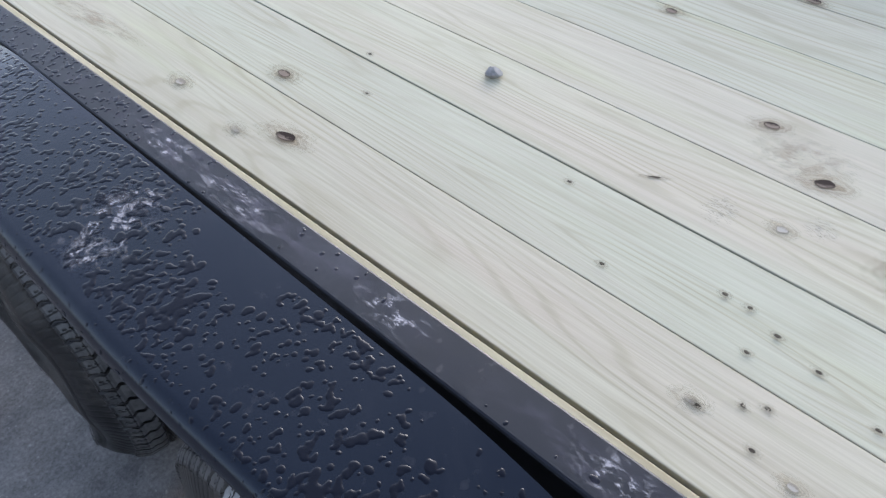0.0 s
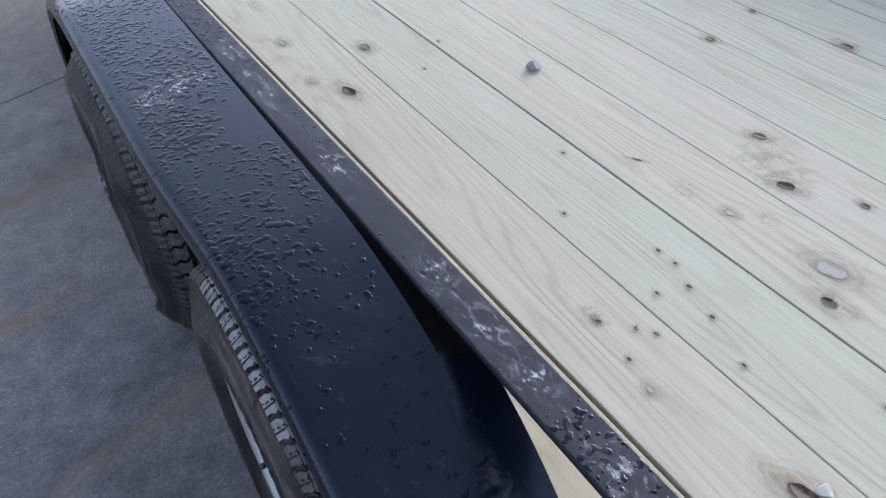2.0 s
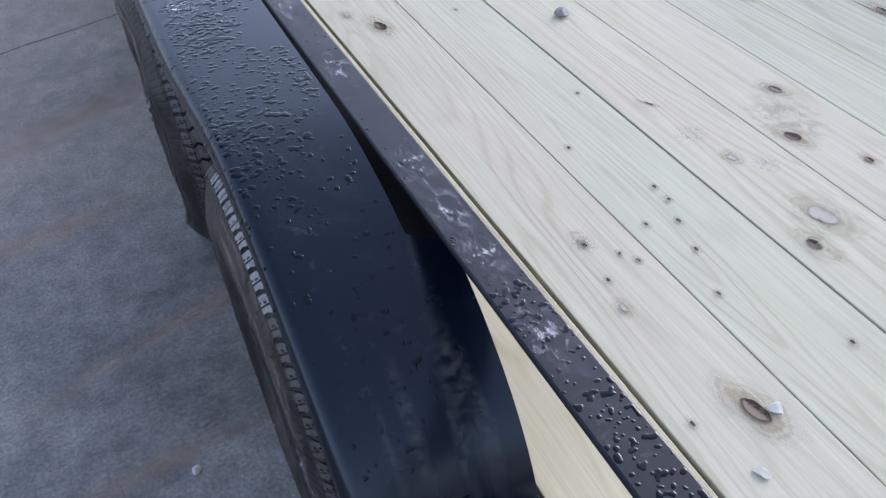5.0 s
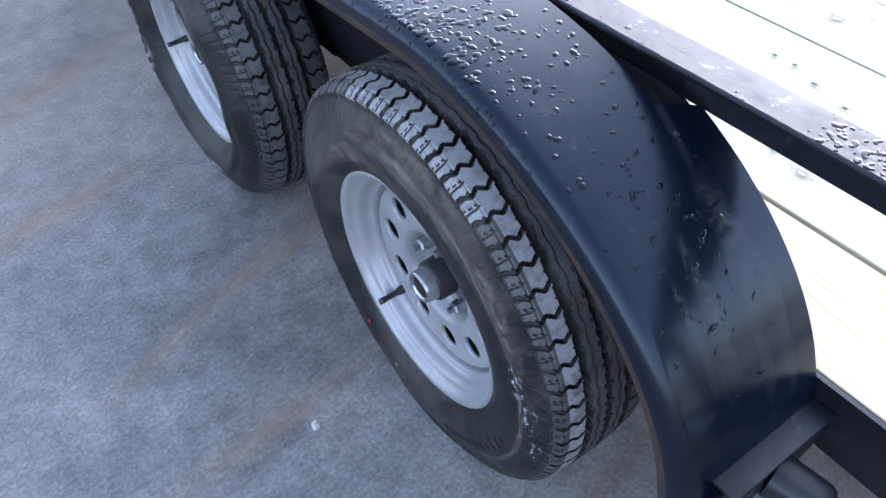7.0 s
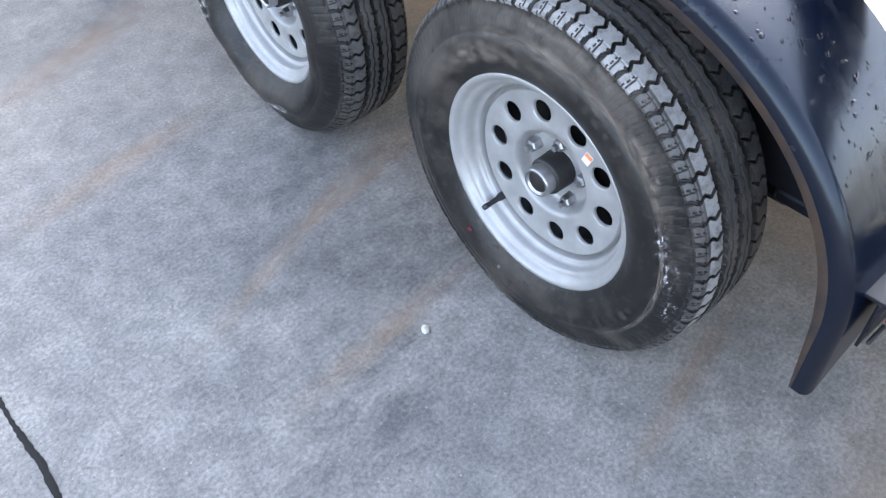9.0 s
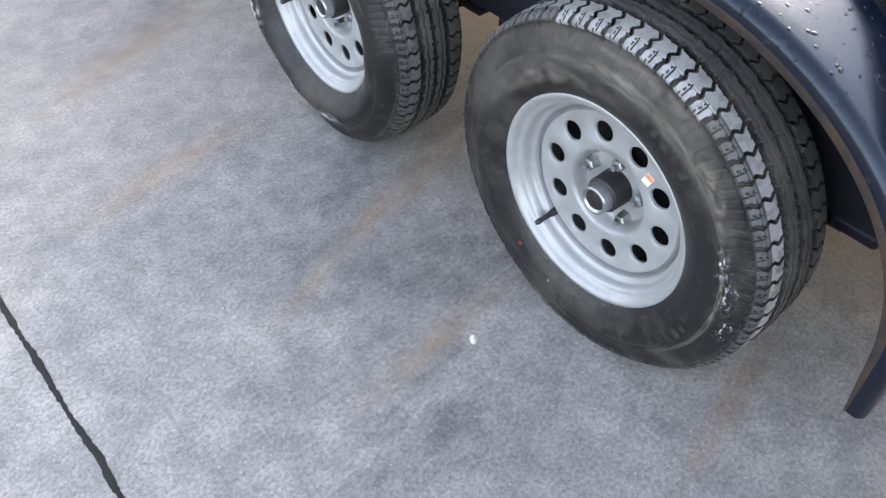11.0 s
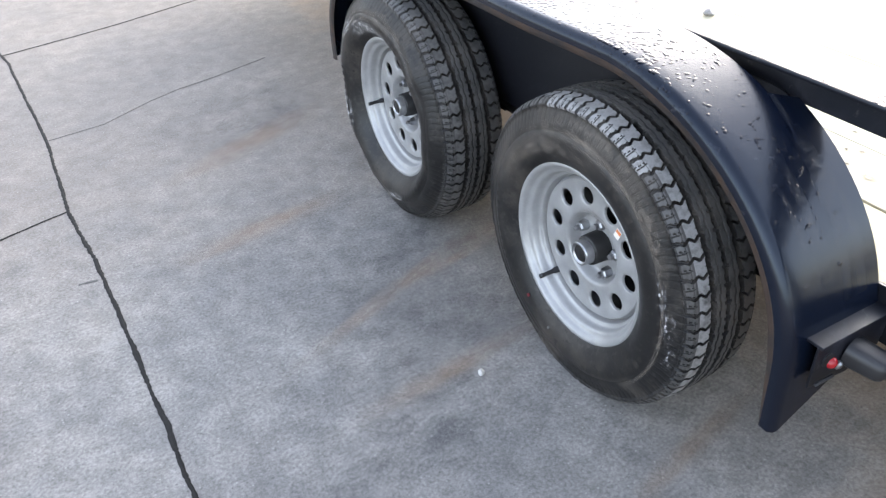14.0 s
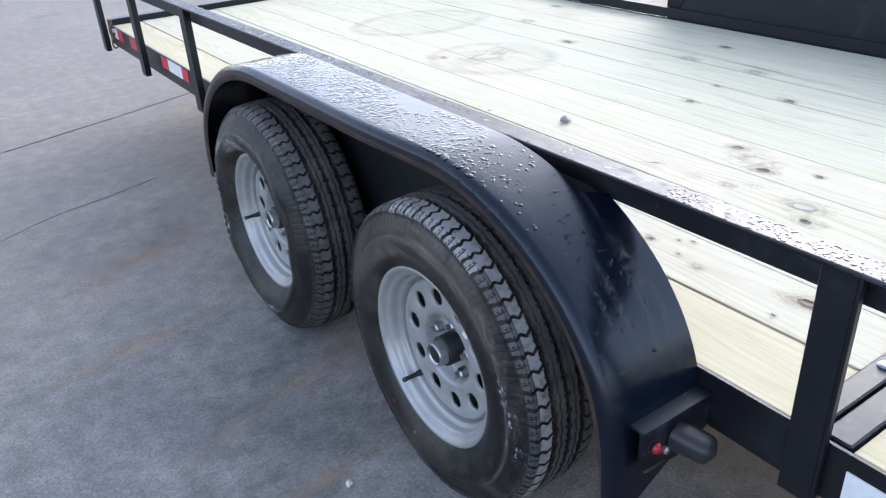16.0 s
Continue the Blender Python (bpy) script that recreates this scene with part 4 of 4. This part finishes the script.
def wall_x(r):
    """Where the outer tyre wall stands at radius r."""
    for (r0, d0), (r1, d1) in zip(WALL, WALL[1:]):
        if r <= r1:
            return X_OUT + d0 + (d1 - d0) * max(0.0, (r - r0) / (r1 - r0))
    return X_OUT + 0.028


def soft(cy, r, y, z):
    """The bulge of the soft tyre's wall."""
    if cy < 0.1:
        return 0.0
    k = math.sin(math.pi * min(1.0, max(0.0, (r - 0.212) / 0.125)))
    return 0.022 * k * (0.8 + 0.5 * noise.noise((y * 9.0, z * 9.0, 5.0))) + 0.002


def wall_mark(name, material, angle, radius, half_angle, half_r, cy, lift=0.0008):
    """A mark on the outer tyre wall round a wheel at y = cy; angles run from +y upward."""
    verts, uvs, faces, n = [], [], [], 12
    for j in range(5):
        for i in range(n + 1):
            u, v = 2 * i / n - 1, j / 2 - 1
            a, r = radians(angle + half_angle * u), radius + half_r * v
            verts.append((wall_x(r) - lift - soft(cy, r, r * math.cos(a), r * math.sin(a)), cy + r * math.cos(a), 0.326 + r * math.sin(a)))
            uvs.append((u, v))
    for j in range(4):
        for i in range(n):
            k = j * (n + 1) + i
            faces.append((k, k + 1, k + n + 2, k + n + 1))
    return part(name, mesh_from(name, verts, faces, material, True, uvs), None, trailer)


wall_mark("chalk_mark", WHITE_SMEAR, 175, 0.295, 9, 0.018, 0.0)
wall_mark("chalk_mark", WHITE_SMEAR, 163, 0.285, 8, 0.014, 0.0)
wall_mark("mud_mark", MUD_ARC, 95, 0.285, 50, 0.022, 0.0)
wall_mark("mud_mark", MUD_ARC, 60, 0.250, 45, 0.025, 0.0)
wall_mark("mud_mark", MUD_ARC, 140, 0.295, 25, 0.018, 0.0)
wall_mark("mud_mark", MUD_ARC, 100, 0.311, 38, 0.013, 0.0)
wall_mark("mud_mark", MUD_ARC, 120, 0.285, 60, 0.007, 0.0)
wall_mark("mud_mark", MUD_ARC, 190, 0.284, 40, 0.006, 0.0)
wall_mark("chalk_mark", WHITE_SMEAR, 189, 0.308, 7, 0.012, 0.0)
wall_mark("mud_mark", MUD_ARC, 90, 0.280, 60, 0.025, AXLE)
for a, r, da, dr in ((100, 0.232, 14, 0.022), (84, 0.240, 14, 0.025), (62, 0.245, 12, 0.025), (20, 0.290, 16, 0.020), (-12, 0.285, 16, 0.022), (-42, 0.290, 18, 0.022), (-80, 0.288, 16, 0.018), (48, 0.275, 14, 0.018), (-100, 0.270, 12, 0.014)):
    wall_mark("scuff_mark", SCUFF_SMEAR, a, r, da, dr, AXLE)
wall_mark("chalk_mark", SCUFF_SMEAR, 75, 0.245, 9, 0.03, AXLE)
wall_mark("chalk_mark", SCUFF_SMEAR, -20, 0.270, 14, 0.03, AXLE)
wall_mark("chalk_mark", SCUFF_SMEAR, -60, 0.285, 12, 0.025, AXLE)
for cy in (0.0, AXLE):
    for a0, n, r in ((-30, 9, 0.262), (95, 8, 0.262), (200, 10, 0.262)):
        for i in range(n):
            a = a0 + 5.2 * i
            wall_mark("raised_bar", RUBBER, a, r, 1.1 + 0.5 * (i % 2), 0.008 if i % 3 else 0.006, cy, 0.0012)
part("red_dot", moved(lathe([(-0.0642, 0.0), (-0.0642, 0.0042), (-0.0605, 0.0045)], 16), pose(0, 0.135, 0.326 - 0.19)), RED_PAINT_DOT, trailer)
part("tyre_dot", moved(lathe([(-0.0642, 0.0), (-0.0642, 0.0030), (-0.0605, 0.0035)], 16), pose(0, 0.052, 0.326 - 0.232)), DOT_GREY, trailer)

# ---- marks on the boards ----
def plank_at(x):
    for a, b, p in planks:
        if a <= x <= b:
            return p
    return planks[0][2]


def knot(x, y, hx, hy, turn=0.0, material=None):
    patch("knot", material or KNOT, (x, y, DECK), (2.4 * hx, 2.4 * hy), turn, plank_at(x), 0.0022, 6)


for x, y, hx, hy, tn in ((0.462, 0.708, 0.027, 0.062, 8), (0.589, 0.881, 0.024, 0.042, 0), (1.050, 0.065, 0.024, 0.036, 15), (0.963, -0.076, 0.026, 0.046, 20), (0.781, -0.316, 0.026, 0.042, 10), (0.485, -0.517, 0.030, 0.058, 10), (1.027, -0.192, 0.015, 0.022, 0), (1.031, 1.465, 0.018, 0.03, 0), (1.555, 1.292, 0.03, 0.05, 10), (1.475, 0.470, 0.014, 0.022, 0), (1.500, 0.213, 0.024, 0.040, 0), (1.916, 0.769, 0.025, 0.045, 0), (2.02, 1.88, 0.03, 0.05, 0), (0.42, 1.7, 0.02, 0.03, 0), (1.28, 0.42, 0.02, 0.035, 0)):
    knot(x, y, hx, hy, tn)
for x, y, hx, hy, tn in ((0.433, 1.028, 0.022, 0.034, 0), (0.414, 0.802, 0.018, 0.028, 0), (0.466, -0.140, 0.016, 0.026, 0), (0.823, -0.076, 0.018, 0.024, 0), (0.846, -0.268, 0.045, 0.065, 10), (1.687, 0.761, 0.03, 0.05, 0), (1.699, 0.471, 0.03, 0.05, 0), (1.706, 1.727, 0.03, 0.05, 0), (0.441, -0.292, 0.014, 0.02, 0)):
    knot(x, y, hx, hy, tn, KNOT_PALE)
for x, y in ((0.583, 0.087), (0.651, -0.080), (0.651, -0.119), (0.579, -0.155), (0.631, -0.171), (0.612, -0.239), (0.502, -0.194), (0.452, -0.234), (0.518, -0.219), (0.579, -0.332), (0.464, -0.151), (0.679, -0.488), (0.400, -0.497), (0.651, 0.698), (0.70, 0.24), (0.75, 0.80)):
    knot(x, y, 0.007, 0.011, 0, SPECK)
knot(0.801, 0.140, 0.005, 0.026, 30, SPECK)
patch("brown_stain", BROWN_STAIN, (1.755, 0.62, DECK), (0.022, 0.75), -1.5, plank_at(1.755), 0.0022, 6)
for cx, cy, hx, hy, tn in ((0.799, 0.017, 0.04, 0.035, 0), (0.86, -0.12, 0.03, 0.03, 0)):
    patch("ink_stamp", STAMP_INK, (cx, cy, DECK), (hx, hy), tn, plank_at(cx), 0.0024, 4)
patch("brown_stain", BROWN_STAIN, (1.18, 1.35, DECK), (0.20, 0.12), 0, plank_at(1.2), 0.0026, 6)
patch("ring_stain", RING, (1.165, 1.32, DECK), (0.28, 0.30), 20, plank_at(1.2), 0.0028, 8)
patch("ring_stain", RING, (1.33, 2.10, DECK), (0.30, 0.38), 80, plank_at(1.4), 0.0030, 8)
patch("orange_streak", BROWN_STAIN, (0.44, 1.42, DECK), (0.035, 0.22), 5, plank_at(0.44), 0.0022, 6)
patch("brown_stain", BROWN_STAIN, (1.0, -0.02, DECK), (0.07, 0.10), 10, plank_at(1.0), 0.0020, 6)

pebble("stone", (0.852, 0.547, DECK + 0.001), (0.022, 0.016, 0.011), STONE, 3, "grey angular stone chip on the deck boards")
pebble("chip", (0.508, -0.525, DECK + 0.001), (0.015, 0.011, 0.0026), SHAVING, 8, "pale flat flake beside a knot on the boards")
pebble("chip", (0.428, -0.589, DECK + 0.001), (0.012, 0.010, 0.0022), SHAVING, 9, "pale flat flake beside a knot on the boards")

# ---- scuffs and water on the fender and rail ----
for cx, cy, hx, hy, tn in ((-0.005, 0.345, 0.03, 0.03, 0), (0.075, 0.375, 0.03, 0.05, 20), (0.03, 0.36, 0.06, 0.06, 0)):
    patch("scuff", WHITE_SMEAR, (cx, cy, F_TOP), (hx, hy), tn, fender, 0.001, 8, lambda x, y: fender_height(y))
for cx, w, y0, y1 in ((0.05, 0.012, -0.50, -0.36), (0.095, 0.010, -0.52, -0.40), (0.128, 0.012, -0.525, -0.38), (0.02, 0.008, -0.49, -0.40), (0.11, 0.02, -0.47, -0.33)):
    patch("mud_streak", MUD_SMEAR, (cx, (y0 + y1) / 2, 0), (w, (y1 - y0) / 2), 0, fender, 0.0012, 12, lambda x, y: fender_height(y))
patch("scratch", MUD_SMEAR, (0.013, -0.228, 0), (0.004, 0.03), 55, fender, 0.0014, 6, lambda x, y: fender_height(y))
patch("weld_scar", MUD_SMEAR, (0.118, -0.30, 0), (0.008, 0.05), -12, fender, 0.0015, 8, lambda x, y: fender_height(y))
rail = next(o for o in trailer.children if o.name.startswith("top_rail"))
for cy, hy in ((0.30, 0.10), (0.05, 0.06), (-0.21, 0.05), (-0.30, 0.05), (-0.38, 0.04), (-0.5, 0.05), (0.45, 0.06)):
    patch("scuff", WHITE_SMEAR, (0.156, cy, RAIL_TOP), (0.025, hy), 0, rail, 0.0008, 6)

for cy, hy in ((-0.35, 0.35), (0.35, 0.42), (-1.0, 0.3), (1.2, 0.45)):
    patch("grime_film", RAIL_FILM, (0.156, cy, RAIL_TOP), (0.0245, hy), 0, rail, 0.0006, 6)


def droplets(name, count, place, seed, label, low=0.0014, high=0.0062):
    """Beads of water, each a low, uneven dome; place(rnd) gives a point, its normal and a size factor, or None."""
    rnd = random.Random(seed)
    verts, faces = [], []
    seg = 14
    rings = ((1.0, -0.03), (0.93, 0.27), (0.78, 0.55), (0.56, 0.79), (0.30, 0.94))
    for _ in range(count):
        got = place(rnd)
        if not got:
            continue
        p, nrm, k = got
        size = (low + (high - low) * rnd.random() ** 1.9) * k
        t = (Vector((1, 0, 0)) - nrm * nrm.x).normalized()
        b = nrm.cross(t)
        long = rnd.uniform(0.9, 1.35) if size < 0.004 else rnd.uniform(1.0, 1.7)
        sx, sy, ang = size * long, size * rnd.uniform(0.65, 1.0), rnd.gauss(0.5, 0.7)
        ph = [rnd.uniform(0, 6.28) for _ in range(3)]
        am = 0.03 + 0.12 * min(1.0, size / 0.006) * rnd.random()
        bend = rnd.uniform(-0.15, 0.15) if size > 0.004 else 0.0
        tall = min(sy, 0.0036) * 0.25
        base = len(verts)
        for rr, hh in rings:
            for i in range(seg):
                a = 2 * math.pi * i / seg
                w = rr * (1 + am * math.sin(2 * a + ph[0]) + am * math.sin(3 * a + ph[1]) + 0.5 * am * math.sin(5 * a + ph[2]))
                x, y = sx * w * math.cos(a), sy * w * math.sin(a)
                y += bend * x * x / max(sx, 0.001)
                verts.append(p + t * (x * math.cos(ang) - y * math.sin(ang)) + b * (x * math.sin(ang) + y * math.cos(ang)) + nrm * (hh * tall))
        verts.append(p + nrm * tall)
        last = len(rings) - 1
        for r in range(last):
            for i in range(seg):
                j = (i + 1) % seg
                faces.append((base + r * seg + i, base + r * seg + j, base + (r + 1) * seg + j, base + (r + 1) * seg + i))
        for i in range(seg):
            faces.append((base + last * seg + i, base + last * seg + (i + 1) % seg, base + (last + 1) * seg))
    ob = part(name, mesh_from(name, verts, faces, WATER, True), None)
    return tagged(ob, label, "water drops", kind="stuff")


def beads(name, x0, x1, y0, y1, count, dens, seed, label, low, high, pools=0, height=None):
    """Rain beads that run into one another: a fine sheet that rises over the surface where drops lie and dips under it between them."""
    rnd, step = random.Random(seed), 0.0011
    nx, ny = int((x1 - x0) / step) + 1, int((y1 - y0) / step) + 1
    gx, gy = np.linspace(x0, x1, nx), np.linspace(y0, y1, ny)
    field = np.zeros((ny, nx))

    def drop(px, py, r, long, ang, power=1.0):
        reach = 2.2 * r * max(long, 1)
        i0, i1 = np.searchsorted(gx, (px - reach, px + reach))
        j0, j1 = np.searchsorted(gy, (py - reach, py + reach))
        if i1 - i0 < 2 or j1 - j0 < 2:
            return
        u, w = np.meshgrid(gx[i0:i1] - px, gy[j0:j1] - py)
        p, q = (u * math.cos(ang) + w * math.sin(ang)) / long, -u * math.sin(ang) + w * math.cos(ang)
        field[j0:j1, i0:i1] += power * np.exp(-(p * p + q * q) / (r * r))

    for _ in range(count):
        px, py = rnd.uniform(x0, x1), rnd.uniform(y0, y1)
        if rnd.random() > dens(px, py):
            continue
        r = low + (high - low) * rnd.random() ** 1.6
        ang = rnd.gauss(0.25, 0.9)
        drop(px, py, r, rnd.uniform(0.9, 1.5), ang)
        if rnd.random() < 0.45:
            drop(px + rnd.uniform(-1.8, 1.8) * r, py + rnd.uniform(-1.3, 1.3) * r, r * rnd.uniform(0.6, 0.95), 1.2, ang)
    for _ in range(pools):
        px, py, ang = rnd.uniform(x0 + 0.03, x1 - 0.05), rnd.uniform(y0 + 0.2, y1 - 0.1), rnd.uniform(-0.6, 0.9)
        for _ in range(rnd.randint(5, 11)):
            drop(px, py, rnd.uniform(0.003, 0.0055), 1.3, ang, 0.8)
            ang += rnd.gauss(0, 0.55)
            px, py = px + 0.0055 * math.cos(ang), py + 0.0055 * math.sin(ang)
    field[:, (0, -1)] = field[(0, -1), :] = 0
    rise = np.clip((field - 0.42) * 0.0024, -0.0005, None)
    rise = np.where(rise > 0, 0.0006 * (1 - np.exp(-rise / 0.0007)), rise)
    zs = np.array([height(y) for y in gy])
    slope = np.gradient(zs, gy)
    ln = np.sqrt(1 + slope ** 2)
    verts = np.stack((np.broadcast_to(gx, (ny, nx)), gy[:, None] - rise * (slope / ln)[:, None], zs[:, None] + rise / ln[:, None]), -1).reshape(-1, 3)
    up = rise > 0
    used = up[:-1, :-1] | up[1:, :-1] | up[:-1, 1:] | up[1:, 1:]
    j, i = np.nonzero(used)
    k = j * nx + i
    quads = np.stack((k, k + 1, k + nx + 1, k + nx), -1)
    keep, quads = np.unique(quads, return_inverse=True)
    ob = part(name, mesh_from(name, verts[keep].tolist(), quads.reshape(-1, 4).tolist(), WATER, True), None)
    return tagged(ob, label, "water drops", kind="stuff")


def top_density(x, y):
    d = 0.62 + 0.85 * noise.noise((x * 9, y * 6, 2.0)) + 0.25 * noise.noise((x * 30, y * 22, 4.0))
    if x > 0.055 and y < 0.30:
        d -= 0.45 * min(1.0, (0.30 - y) / 0.1) * min(1.0, (x - 0.055) / 0.03) * (0.4 if y < 0.02 else 1.0)
    if y < -0.06:
        d *= max(0.0, 1 - (-0.06 - y) / 0.14)
    return d


def rail_density(x, y):
    if -0.42 < y < 0.5:
        return 0.10 * (noise.noise((x * 20, y * 9, 1.0)) > 0.15)
    return 0.62


def on_curve(r):
    y, x = r.uniform(-0.50, -0.12), r.uniform(F_OUT + 0.03, 0.11)
    e = 0.002
    z = fender_height(y)
    n = Vector((0, -(fender_height(y + e) - fender_height(y - e)) / (2 * e), 1)).normalized()
    return Vector((x, y, z)), n, 0.95


def on_roll(r):
    y, a = r.uniform(-0.30, 1.0), r.uniform(0.1, 1.4)
    n = Vector((-math.cos(a), 0, math.sin(a)))
    return Vector((fender_out(y) + ROLL, y, fender_height(y) - ROLL)) + n * ROLL, n, 0.45


beads("fender_droplets", F_OUT + 0.024, F_IN - 0.004, -0.20, 0.95, 4200, top_density, 1, "rain beads and small pools on the top of the black fender", 0.0015, 0.0039, 5, fender_height)
beads("rail_droplets", 0.133, 0.1795, -1.3, 2.0, 3600, rail_density, 4, "rain beads along the top of the steel rail", 0.0014, 0.0030, 0, lambda y: RAIL_TOP).matrix_basis = SKEW
droplets("fender_droplets", 190, on_curve, 2, "sparse rain beads on the curved end of the fender", 0.0012, 0.0046)
droplets("fender_droplets", 260, on_roll, 3, "tiny rain beads along the rolled fender edge")
